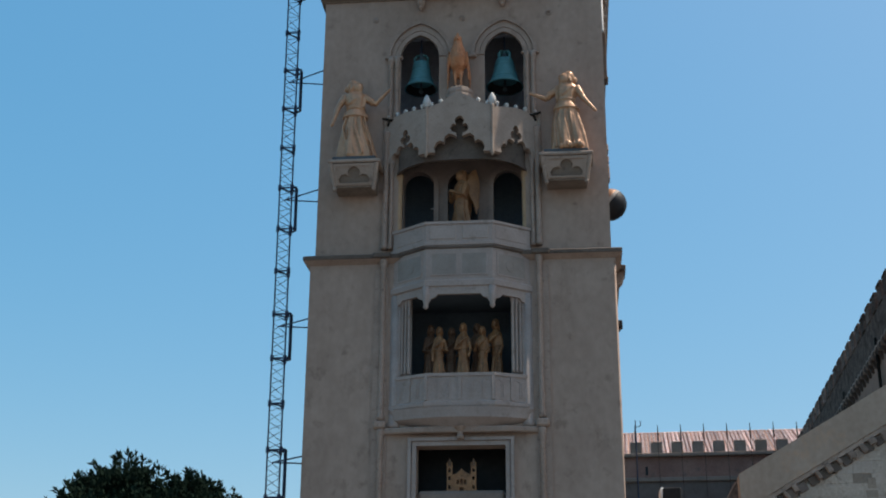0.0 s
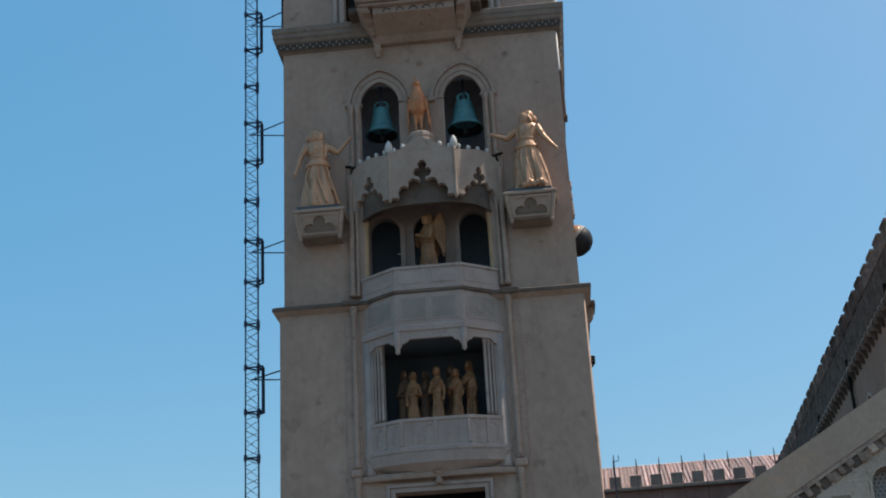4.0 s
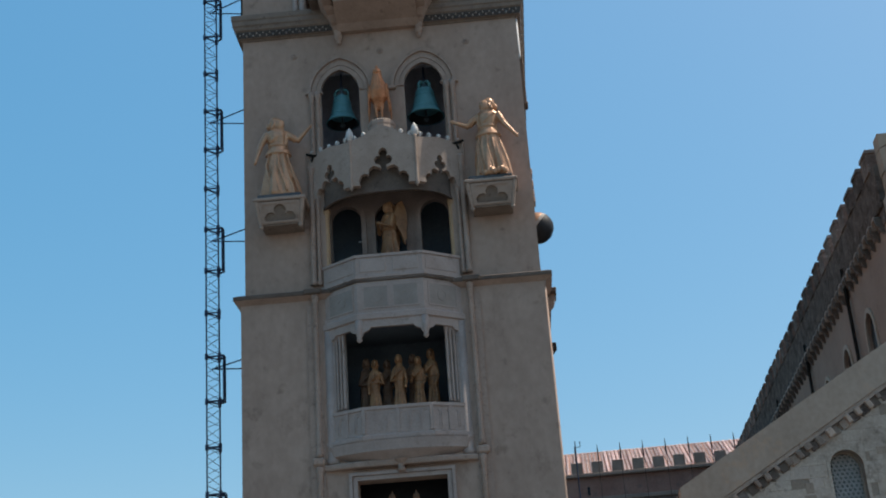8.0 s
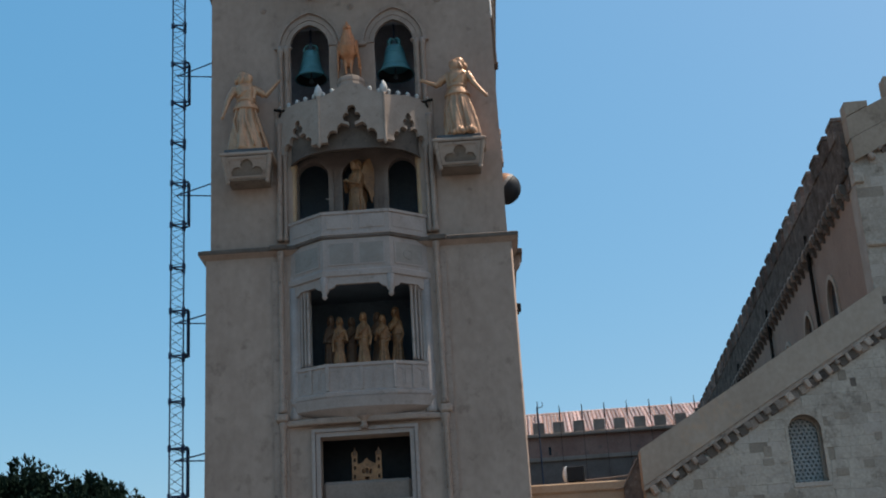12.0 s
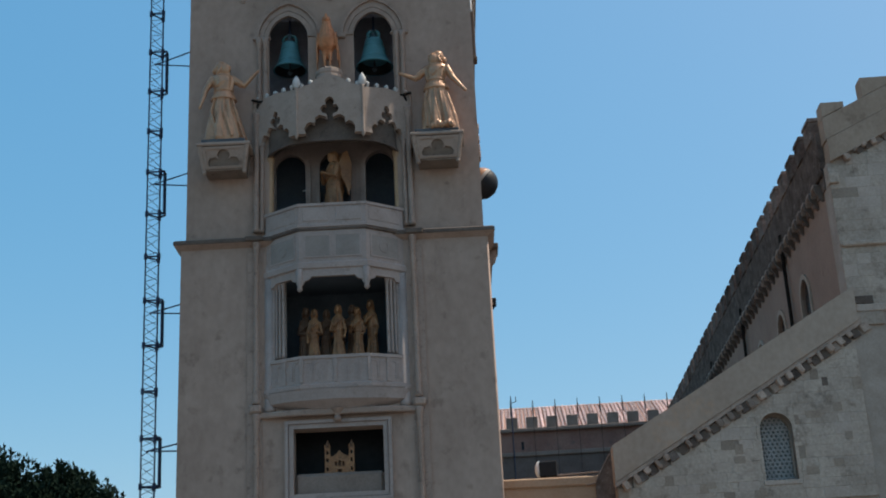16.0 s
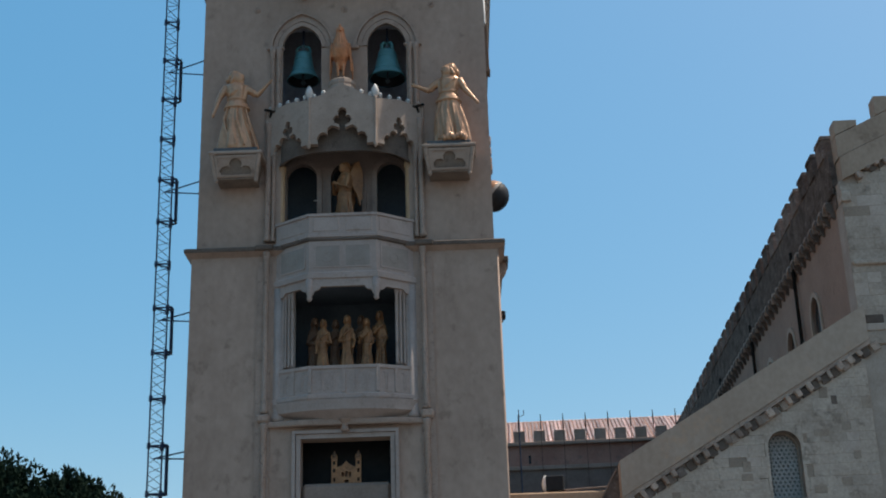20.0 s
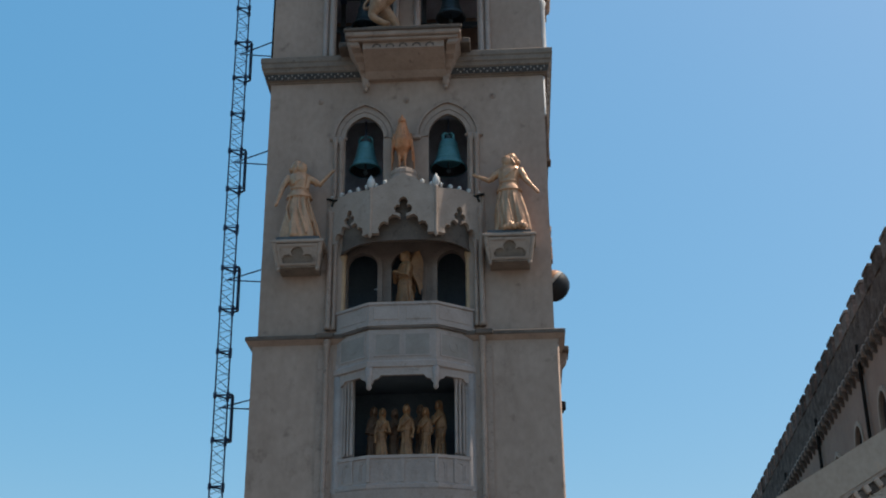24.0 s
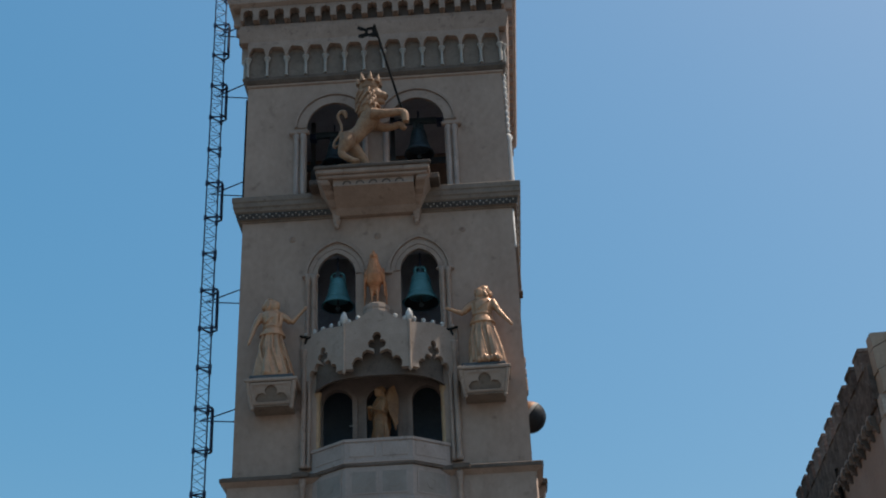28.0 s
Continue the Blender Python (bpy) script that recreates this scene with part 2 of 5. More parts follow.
def arch(w, rise, spring, n=10):
    """Points over a pointed or round arch of half-width w, from left to right."""
    R = (w * w + rise * rise) / (2 * w)
    c = R - w
    full = math.asin(min(1, rise / R))
    left = [(c - R * math.cos(full * i / n), spring + R * math.sin(full * i / n)) for i in range(n + 1)]
    return left + [(-x, z) for x, z in left[-2::-1]]


def opening(cx, w, rise, spring, sill, n=10):
    return [(cx - w, sill)] + [(cx + x, z) for x, z in arch(w, rise, spring, n)] + [(cx + w, sill)]


def plate(outer, holes=(), y0=0.0, y1=0.3):
    """A flat slab with an outline in x and z, pierced by holes, from y0 to y1."""
    bm = bmesh.new()
    edges = []
    for loop in (outer, *holes):
        vs = [bm.verts.new((x, y0, z)) for x, z in loop]
        edges += [bm.edges.new((vs[i], vs[(i + 1) % len(vs)])) for i in range(len(vs))]
    bmesh.ops.triangle_fill(bm, edges=edges, use_beauty=True, use_dissolve=False)
    out = bmesh.ops.extrude_face_region(bm, geom=bm.faces[:])
    bmesh.ops.translate(bm, vec=(0, y1 - y0, 0), verts=[g for g in out["geom"] if isinstance(g, bmesh.types.BMVert)])
    return bm


def band(inner, outer, y0, y1):
    """A moulding between two open rows of points of equal number in x and z."""
    bm = bmesh.new()
    rows = [[bm.verts.new((x, y, z)) for x, z in row] for row, y in ((inner, y0), (outer, y0), (outer, y1), (inner, y1))]
    for i in range(len(inner) - 1):
        for a in range(4):
            b = (a + 1) % 4
            bm.faces.new((rows[a][i], rows[b][i], rows[b][i + 1], rows[a][i + 1]))
    for i in (0, -1):
        bm.faces.new([r[i] for r in rows])
    return bm


def arch_band(cx, w, rise, spring, grow, y0, y1, foot=0.0, n=10):
    def row(g):
        pts = [(cx + x, z) for x, z in arch(w + g, rise + g, spring, n)]
        return [(pts[0][0], spring - foot)] + pts + [(pts[-1][0], spring - foot)] if foot else pts
    return band(row(0), row(grow), y0, y1)


def ring(profile, hw, cy, depth=None):
    """A moulding carried round a square shaft: (projection, height) pairs from foot to top, closed inwards."""
    bm = bmesh.new()
    d = depth or hw
    loops = [[bm.verts.new((sx * (hw + o), cy + sy * (d + o), z)) for sx, sy in ((-1, -1), (1, -1), (1, 1), (-1, 1))] for o, z in profile]
    for a, b in zip(loops, loops[1:]):
        for i in range(4):
            bm.faces.new((a[i], a[(i + 1) % 4], b[(i + 1) % 4], b[i]))
    return bm


def faceted(pts, levels, back=0.35):
    """A bay of flat facets. pts: its plan from left to right; levels: (shrink, z) from foot to top. A closed solid back to y = back."""
    bm = bmesh.new()
    rows = []
    for s, z in levels:
        row = [bm.verts.new((x * s, min(y * s, back) if y < 0 else y, z)) for x, y in pts]
        row += [bm.verts.new((pts[-1][0] * s, back, z)), bm.verts.new((pts[0][0] * s, back, z))]
        rows.append(row)
    n = len(rows[0])
    for a, b in zip(rows, rows[1:]):
        for i in range(n):
            bm.faces.new((a[i], a[(i + 1) % n], b[(i + 1) % n], b[i]))
    bm.faces.new(rows[0])
    bm.faces.new(rows[-1])
    return bm


def screen(pts, inset, z0, z1):
    """A thin standing screen that follows the plan pts, with that thickness."""
    bm = bmesh.new()
    k = [(x * (1 - inset / max(0.3, math.hypot(x, y))), y * (1 - inset / max(0.3, math.hypot(x, y)))) for x, y in pts]
    rows = [[bm.verts.new((x, y, z)) for x, y in row] for row, z in ((pts, z0), (pts, z1), (k, z1), (k, z0))]
    for i in range(len(pts) - 1):
        for a in range(4):
            b = (a + 1) % 4
            bm.faces.new((rows[a][i], rows[b][i], rows[b][i + 1], rows[a][i + 1]))
    for i in (0, -1):
        bm.faces.new([r[i] for r in rows])
    return bm


def on_facet(bm, a, b, z=0.0):
    """Lays a slab made in x and z (x from 0 along the facet, outward = -y) on the facet that runs from a to b."""
    d = Vector((b[0] - a[0], b[1] - a[1], 0)).normalized()
    m = Matrix(((d.x, -d.y, 0, a[0]), (d.y, d.x, 0, a[1]), (0, 0, 1, z), (0, 0, 0, 1)))
    bmesh.ops.transform(bm, matrix=m, verts=bm.verts)
    return bm


# ---- ground ----
bm = bmesh.new()
bmesh.ops.create_circle(bm, cap_ends=True, segments=64, radius=3000)
ground = tagged(part("ground", bm, PAVING), "grey stone paving of the square", "ground", kind="structure")

# ---- the bell tower ----
HW, CY = 4.70, 4.70
LOW = 4.82
tower = thing("bell_tower", "grey stone bell tower with carved cornices, bays and arched openings", "tower")


def four(bm_maker, name, mat, hw, label=""):
    """The same wall on the back and both flanks of the tower."""
    for rz in (90, 180, 270):
        bm = bm_maker(0.2 if rz == 90 else 0.003)
        bmesh.ops.transform(bm, matrix=Matrix.Translation((0, CY, 0)) @ pose(0, 0, 0, 0, 0, rz) @ Matrix.Translation((0, -CY, 0)), verts=bm.verts)
        part(name, bm, mat, tower, label)


# lower shaft
WT = 0.55
front = plate([(-LOW, 0), (LOW - 0.056, 0), (LOW - 0.056, 15.55), (-LOW, 15.55)],
              [[(-1.34, 7.72), (1.34, 7.72), (1.34, 9.66), (-1.34, 9.66)], [(-1.95, 11.3), (1.95, 11.3), (1.95, 14.75), (-1.95, 14.75)]], -0.12, WT - 0.12)
part("lower_front_wall", front, STONE, tower)
part("corner_roll", lathe(bmesh.new(), [(0.055, 0.0), (0.055, 15.3)], (LOW - 0.056, -0.062, 0), 20), STONE, tower, "rounded stone corner", smooth=True)
part("corner_return", block(LOW - 0.055, LOW - 0.002, -0.062, WT - 0.121, 0, 15.5), STONE, tower)
four(lambda e: block(-LOW + max(e, 0.003) + (WT - 0.2 if e > 0.1 else 0), LOW - WT - 0.003, -0.12, WT - 0.12, 0, 15.55), "lower_wall", STONE, LOW)
# middle shaft with the two bell arches and the statue alcove
BX, BW, BRISE, BSPR, BSILL = 1.41, 0.645, 0.82, 22.92, 20.62
front = plate([(-HW, 15.75), (HW, 15.75), (HW, 25.2), (-HW, 25.2)],
              [opening(-BX, BW, BRISE, BSPR, BSILL), opening(BX, BW, BRISE, BSPR, BSILL),
               [(-2.06, 16.1), (2.06, 16.1), (2.06, 18.9), (1.95, 19.25), (1.7, 19.7), (1.1, 20.15), (-1.1, 20.15), (-1.7, 19.7), (-1.95, 19.25), (-2.06, 18.9)]], 0, 0.07)
part("middle_front_wall", front, STONE, tower)
four(lambda e: block(-HW + e + 0.003, HW - WT - 0.003, 0, WT, 15.75, 25.2), "middle_wall", STONE, HW)
# upper shaft with the lion's two arches
LX, LW, LRISE, LSPR, LSILL = 1.49, 1.0, 1.04, 29.08, 25.95
front = plate([(-HW, 25.9), (HW, 25.9), (HW, 31.3), (-HW, 31.3)],
              [opening(-LX, LW, LRISE, LSPR, LSILL), opening(LX, LW, LRISE, LSPR, LSILL)], 0, 0.07)
part("upper_front_wall", front, STONE, tower)
four(lambda e: plate([(-HW + e + 0.003, 25.9), (HW - WT - 0.003, 25.9), (HW - WT - 0.003, 31.3), (-HW + e + 0.003, 31.3)],
                   [opening(-LX, LW, LRISE, LSPR, LSILL), opening(LX, LW, LRISE, LSPR, LSILL)], 0, WT), "upper_wall", STONE, HW)
part("top_wall", ring([(-0.1, 31.0), (0, 31.05), (0, 36.5), (-0.6, 36.5)], HW + 0.06, CY), STONE, tower)
# floors inside
for z in (7.4, 10.9, 15.6, 20.35, 25.6, 31.3):
    part("inner_floor", block(-HW + WT, HW - WT, 0.45, 2 * CY - WT, z - 0.15, z + 0.1), INSIDE, tower)
part("top_roof", block(-HW + 0.5, HW - 0.5, 0.5, 2 * CY - 0.5, 36.0, 36.25), SLATE, tower)
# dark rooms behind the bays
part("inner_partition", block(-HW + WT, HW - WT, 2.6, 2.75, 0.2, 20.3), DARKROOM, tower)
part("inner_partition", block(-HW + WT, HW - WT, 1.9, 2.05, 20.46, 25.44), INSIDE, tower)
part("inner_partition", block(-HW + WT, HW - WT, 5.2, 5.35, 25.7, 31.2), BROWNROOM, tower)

# cornices round the shaft
part("lower_cornice", ring([(0.0, 15.3), (0.05, 15.38), (0.07, 15.50), (0.22, 15.60), (0.27, 15.63)], HW + 0.05, CY), TRIM, tower)
part("cornice_crown", ring([(0.27, 15.632), (0.28, 15.65), (0.28, 15.75), (0.2, 15.80), (-0.25, 15.95)], HW + 0.05, CY), WEATHERSHADE, tower)
part("lion_cornice", ring([(0.0, 25.15), (0.05, 25.16), (0.06, 25.20), (0.16, 25.22), (0.20, 25.46), (0.25, 25.50), (0.27, 25.62), (0.31, 25.66), (0.31, 25.82),
                           (0.34, 25.86), (0.34, 26.04), (0.30, 26.08), (-0.3, 26.18)], HW, CY), WORNSHADE, tower)
part("cornice_inlay", ring([(0.166, 25.225), (0.206, 25.45)], HW, CY), DARKBAND, tower, "dark inlaid band with white dots")
bm = box(bmesh.new(), -0.028, 0.028, -0.03, 0.03, -0.022, 0.022, 0.01)
bead = part("cornice_bead", bm, FRIEZE, tower)
bead.matrix_basis = pose(-4.75, -0.2, 25.33, -12)
for i in range(1, 84):
    x = -4.75 + i * 9.5 / 83
    if abs(x) > 1.75:
        again(bead, pose(x, -0.2, 25.29 + 0.09 * (i % 2), -12))
for i in range(1, 40):
    again(bead, pose(HW + 0.2, i * 0.235, 25.30 + 0.08 * (i % 2), -12, 0, 90))

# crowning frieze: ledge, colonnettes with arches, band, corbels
part("frieze_ledge", ring([(0.0, 31.10), (0.10, 31.14), (0.18, 31.26), (0.18, 31.38), (0.10, 31.44), (0.0, 31.45)], HW, CY), WEATHERSHADE, tower)
NF, GAP = 13, 2 * (HW + 0.02) / 13
bm = lathe(bmesh.new(), [(0.075, 0), (0.085, 0.03), (0.055, 0.07), (0.05, 0.60), (0.06, 0.64), (0.10, 0.76), (0.13, 0.79), (0.13, 0.86)], steps=10)
colonnette = part("frieze_colonnette", bm, FRIEZE, tower, "pale marble colonnette")
arches = [[(x * 0.5 + GAP * 0.5, z) for x, z in [(-GAP * 0.86, 0), *arch(GAP * 0.86, GAP * 0.62, 0.0, 6)[1:-1], (GAP * 0.86, 0)]]]
scallop = [(0, 0.72), (0, 0)] + arches[0] + [(GAP, 0), (GAP, 0.72)]
arc = part("frieze_arch", plate(scallop, (), -0.3, -0.02), TRIM, tower)
CG = 2 * (HW + 0.3) / 17
notch = [(CG / 2 + x, z) for x, z in [(-0.185, 0), (-0.185, 0.30), *arch(0.185, 0.15, 0.34, 5)[1:5], (-0.05, 0.47), (0, 0.53), (0.05, 0.47), *arch(0.185, 0.15, 0.34, 5)[6:-1], (0.185, 0.30), (0.185, 0)]]
cor = plate([(0, 0.62), (0, 0.05), (0.03, 0)] + notch + [(CG - 0.03, 0), (CG, 0.05), (CG, 0.62)], (), -0.60, -0.29)
corbel = part("frieze_corbel", cor, TRIM, tower)
first = True
for rz in (0, 90, 180, 270):
    side = Matrix.Translation((0, CY, 0)) @ pose(0, 0, 0, 0, 0, rz) @ Matrix.Translation((0, -CY, 0))
    for i in range(NF + 1):
        x = -HW - 0.02 + i * GAP
        m = side @ pose(x, -0.16, 31.42)
        if first:
            colonnette.matrix_basis = m
            arc.matrix_basis = side @ pose(x, 0, 32.26)
            corbel.matrix_basis = side @ pose(-HW - 0.3, 0, 33.80)
            first = False
        else:
            again(colonnette, m)
            if i < NF:
                again(arc, side @ pose(x, 0, 32.26))
    for i in range(17):
        if rz or i:
            again(corbel, side @ pose(-HW - 0.3 + i * CG, 0, 33.80))
part("frieze_band", ring([(0.0, 32.93), (0.30, 32.96), (0.34, 33.12), (0.40, 33.40), (0.42, 33.52), (0.36, 33.56), (0.34, 33.75), (0.0, 33.75)], HW, CY), TRIM, tower)
# darker stone behind the colonnettes deepens the shade of the recesses
part("frieze_back", ring([(0.004, 31.45), (0.012, 31.46), (0.012, 32.94), (0.004, 32.95)], HW + 0.06, CY), WORNSHADE, tower)
# dark ring puts the shade of the corbel recesses into the colour
part("recess_back", ring([(0.0, 33.75), (0.28, 33.75), (0.28, 34.41), (0.0, 34.42)], HW, CY), WEATHERSHADE, tower)
part("top_cornice", ring([(0.27, 34.415), (0.62, 34.425), (0.66, 34.46), (0.74, 34.52), (0.80, 34.80), (0.72, 34.92), (0.0, 34.97)], HW, CY), TRIM, tower)

# corner colonnette and shaft made white to carry their sunlit brightness
prof = [(0.03, 28.4)]
for i in range(16):
    z = 28.45 + 0.27 * i
    prof += [(0.05, z), (0.10, z + 0.09), (0.10, z + 0.16), (0.05, z + 0.24)]
part("corner_colonnette", lathe(bmesh.new(), prof, (HW + 0.07, 0.3, 0), 10), WHITE, tower, "beaded corner colonnette, white for its sunlit side", smooth=True)
part("corner_shaft", lathe(bmesh.new(), [(0.16, 26.1), (0.12, 26.3), (0.12, 28.1), (0.17, 28.3), (0.10, 28.42)], (HW + 0.06, 0.3, 0), 12), WHITE, tower, smooth=True)

# pilasters and colonnettes that frame the middle bay
for s in (-1, 1):
    part("bay_pilaster", block(s * 2.50 - 0.22, s * 2.50 + 0.22, -0.18, -0.1195, 0.0, 15.3), TRIM, tower)
    for x, z0, z1, r, y in ((2.44, 0.0, 10.15, 0.085, -0.22), (2.44, 10.45, 15.62, 0.085, -0.22),
                            (2.46, 16.0, 20.1, 0.085, -0.12), (2.28, 16.0, 19.0, 0.06, -0.1)):
        bm = lathe(bmesh.new(), [(r * 1.4, z0), (r * 1.4, z0 + 0.1), (r, z0 + 0.18), (r, z1 - 0.3), (r * 1.15, z1 - 0.26), (r * 1.5, z1 - 0.06), (r * 1.5, z1)], (s * x, y, 0), 12)
        part("bay_colonnette", bm, TRIM, tower, smooth=True)
    part("colonnette_ring", block(s * 2.47 - 0.19, s * 2.47 + 0.19, -0.36, -0.05, 10.17, 10.43, 0.06), TRIM, tower)
    part("cornice_return", block(s * 2.50 - 0.28, s * 2.50 + 0.28, -0.42, -0.05, 15.63, 15.80, 0.03), WEATHERSHADE, tower)
    part("iron_clamp", tube(tube(bmesh.new(), [(s * 2.02, -0.20, 20.56), (s * 2.30, -0.20, 20.50), (s * 2.60, -0.16, 20.60)], 0.045, 6), [(s * 2.36, -0.2, 20.52), (s * 2.42, -0.14, 20.36), (s * 2.36, -0.02, 20.24)], 0.04, 6), PIPE, tower, "dark iron clamp")

part("conductor_pipe", tube(bmesh.new(), [(-HW - 0.05, 0.12, 26.15), (-HW - 0.05, 0.12, 30.6)], 0.04, 6), PIPE, tower, "thin dark conductor pipe on the corner")

# small round bosses on the wall
bm = lathe(bmesh.new(), [(0.12, 0), (0.12, 0.02), (0.07, 0.035), (0.06, 0.02), (0.02, 0.05)], steps=14)
boss = part("wall_boss", bm, TRIM, tower)
boss.matrix_basis = pose(0, 0, 24.35, 90)
for x in (-2.95, 2.95):
    again(boss, pose(x, 0, 24.42, 90))

# mouldings round the bell arches and the lion arches
for s in (-1, 1):
    w = part("bell_archivolt", arch_band(s * BX, BW, BRISE, BSPR, 0.15, -0.05, 0.05), TRIM, tower)
    part("bell_hood", arch_band(s * BX, BW + 0.34, BRISE + 0.44, BSPR, 0.13, -0.08, 0.003), TRIM, tower)
    part("bell_moulding", arch_band(s * BX, BW + 0.17, BRISE + 0.19, BSPR, 0.14, -0.035, 0.003), TRIM, tower)
    for x in (BX - BW - 0.12, BX + BW + 0.12, BX + BW + 0.32):
        if x > 0.7:
            bm = lathe(bmesh.new(), [(0.10, 20.5), (0.075, 20.7), (0.075, 22.66), (0.10, 22.72), (0.13, 22.92)], (s * x, -0.05, 0), 12)
            part("bell_colonnette", bm, TRIM, tower, smooth=True)
    part("bell_impost", block(s * (BX + BW + 0.23) - 0.30, s * (BX + BW + 0.23) + 0.30, -0.14, 0.003, 22.84, 22.94, 0.03), TRIM, tower)
    part("lion_archivolt", arch_band(s * LX, LW, LRISE, LSPR, 0.33, -0.045, 0.05), TRIM, tower)
    part("lion_hood", arch_band(s * LX, LW + 0.36, LRISE + 0.36, LSPR, 0.08, -0.10, 0.003), TRIM, tower)
    for x in (LX - LW - 0.13, LX + LW + 0.13, LX + LW + 0.36):
        bm = lathe(bmesh.new(), [(0.13, 25.95), (0.09, 26.2), (0.09, 28.5), (0.11, 28.56), (0.15, 28.84)], (s * x, -0.05, 0), 12)
        part("lion_colonnette", bm, PALE, tower, smooth=True)
    part("lion_impost", block(s * (LX + LW + 0.26) - 0.36, s * (LX + LW + 0.26) + 0.36, -0.2, 0.003, 28.72, 28.88, 0.04), TRIM, tower)
part("bell_pier", block(-0.5, 0.5, -0.12, 0.003, 22.80, 22.94, 0.03), TRIM, tower)
part("lion_impost", block(-0.55, 0.55, -0.2, 0.003, 28.72, 28.88, 0.04), TRIM, tower)

# the lion's platform with its brackets
part("lion_platform", block(-1.95, 1.95, -1.55, 0.0, 26.02, 26.24, 0.04), TRIM, tower)
part("platform_edge", block(-2.0, 2.0, -1.62, -1.45, 26.18, 26.32, 0.03), WEATHERSHADE, tower)
part("platform_step", block(-1.86, 1.86, -1.44, 0.0, 25.90, 26.02, 0.03), TRIM, tower)
bm = plate([(0, 25.12), (-0.2, 25.12), (-0.42, 25.30), (-1.28, 25.66), (-1.28, 25.90), (0, 25.90)], (), -1.38, 1.38)
bmesh.ops.transform(bm, matrix=pose(0, 0, 0, 0, 0, 90), verts=bm.verts)
part("platform_apron", bm, TRIM, tower)
dent = part("apron_niche", arch_band(0, 0.10, 0.10, 0, 0.05, -0.02, 0.02, n=5), WEATHERSHADE, tower)
dent.matrix_basis = pose(-0.9, -1.28, 25.70)
for i in range(1, 5):
    again(dent, pose(-0.9 + i * 0.45, -1.28, 25.70))
for s in (-1, 1):
    part("platform_wing", block(s * 2.08 - 0.17, s * 2.08 + 0.17, -0.95, 0.0, 25.98, 26.2, 0.03), WEATHERSHADE, tower)
    prof = [(0, 25.0), (-0.20, 25.0), (-0.22, 25.20), (-0.30, 25.32), (-0.44, 25.37), (-0.52, 25.46), (-0.62, 25.56), (-0.88, 25.60), (-1.00, 25.68), (-1.30, 25.72), (-1.36, 25.78), (-1.36, 25.90), (0, 25.90)]
    bm = plate([(y, z) for y, z in prof], (), -0.16, 0.16)
    bmesh.ops.transform(bm, matrix=pose(s * 1.38, 0, 0, 0, 0, 90), verts=bm.verts)
    for v in bm.verts:
        rise = (v.co.z - 25.0) / 0.9
        v.co.x = s * 1.38 + (v.co.x - s * 1.38) * (0.62 + 0.5 * rise) + s * 0.36 * rise ** 2
    part("platform_bracket", bm, TRIM, tower)
    part("bracket_drop", lathe(bmesh.new(), [(0.03, 24.66), (0.09, 24.72), (0.07, 24.80), (0.12, 24.88), (0.14, 25.0)], (s * 1.38, -0.14, 0), 10), TRIM, tower)

# ---- statue bay: parapet, canopy ----
PLAN = [(-2.12, -0.12), (-1.02, -0.88), (1.02, -0.88), (2.12, -0.12)]
part("bay_parapet", screen([(x * 1.02, y * 1.03) for x, y in PLAN], 0.2, 15.90, 16.50), PALE, tower)
part("bay_rail", screen([(x * 1.045, y * 1.07) for x, y in PLAN], 0.28, 16.48, 16.57), PALE, tower)
part("bay_floor", faceted(PLAN, [(1.0, 15.76), (1.06, 15.79), (1.06, 15.88), (1.0, 15.92)]), PALE, tower)
for a, b in zip(PLAN, PLAN[1:]):
    ln = math.hypot(b[0] - a[0], b[1] - a[1])
    n = 2 if ln > 1.8 else 1
    for i in range(n):
        part("parapet_panel", on_facet(block(0.10 + i * ln / n, (i + 1) * ln / n - 0.10, -0.045, 0.02, 15.98, 16.44, 0.02), a, b), PALE, tower)
# alcove behind the statues
al = plate([(-2.3, 16.1), (2.3, 16.1), (2.3, 20.2), (-2.3, 20.2)],
           [opening(-1.45, 0.49, 0.50, 18.43, 16.15, 6), opening(0.0, 0.50, 0.50, 18.40, 16.15, 6), opening(1.45, 0.46, 0.50, 18.43, 16.15, 6)], 0.62, 0.82)
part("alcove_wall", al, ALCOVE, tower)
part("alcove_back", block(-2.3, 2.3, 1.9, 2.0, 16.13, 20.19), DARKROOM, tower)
# white block paints a small bright glint in the left niche
part("niche_lamp", block(-1.12, -1.00, 1.0, 1.06, 17.80, 17.83, 0.008), ENAMEL, tower, "small white block for a bright glint in the niche")
part("alcove_soffit", block(-2.3, 2.3, 0.22, 2.6, 20.2, 20.3), INSIDE, tower)
part("alcove_floor", block(-2.0, 2.0, 0.0, 2.6, 15.9, 16.12), INSIDE, tower)
for s in (-1, 1):
    part("alcove_jamb", lathe(bmesh.new(), [(0.13, 16.12), (0.13, 16.25), (0.105, 16.3), (0.105, 18.4), (0.14, 18.55), (0.14, 18.65)], (s * 2.04, 0.1, 0), 12), JAMB, tower, "ochre gilded jamb column", smooth=True)
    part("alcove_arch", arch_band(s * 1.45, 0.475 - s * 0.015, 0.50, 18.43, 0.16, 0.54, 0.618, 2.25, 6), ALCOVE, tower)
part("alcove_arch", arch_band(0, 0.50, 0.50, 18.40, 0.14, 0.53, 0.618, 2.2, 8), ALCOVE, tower)
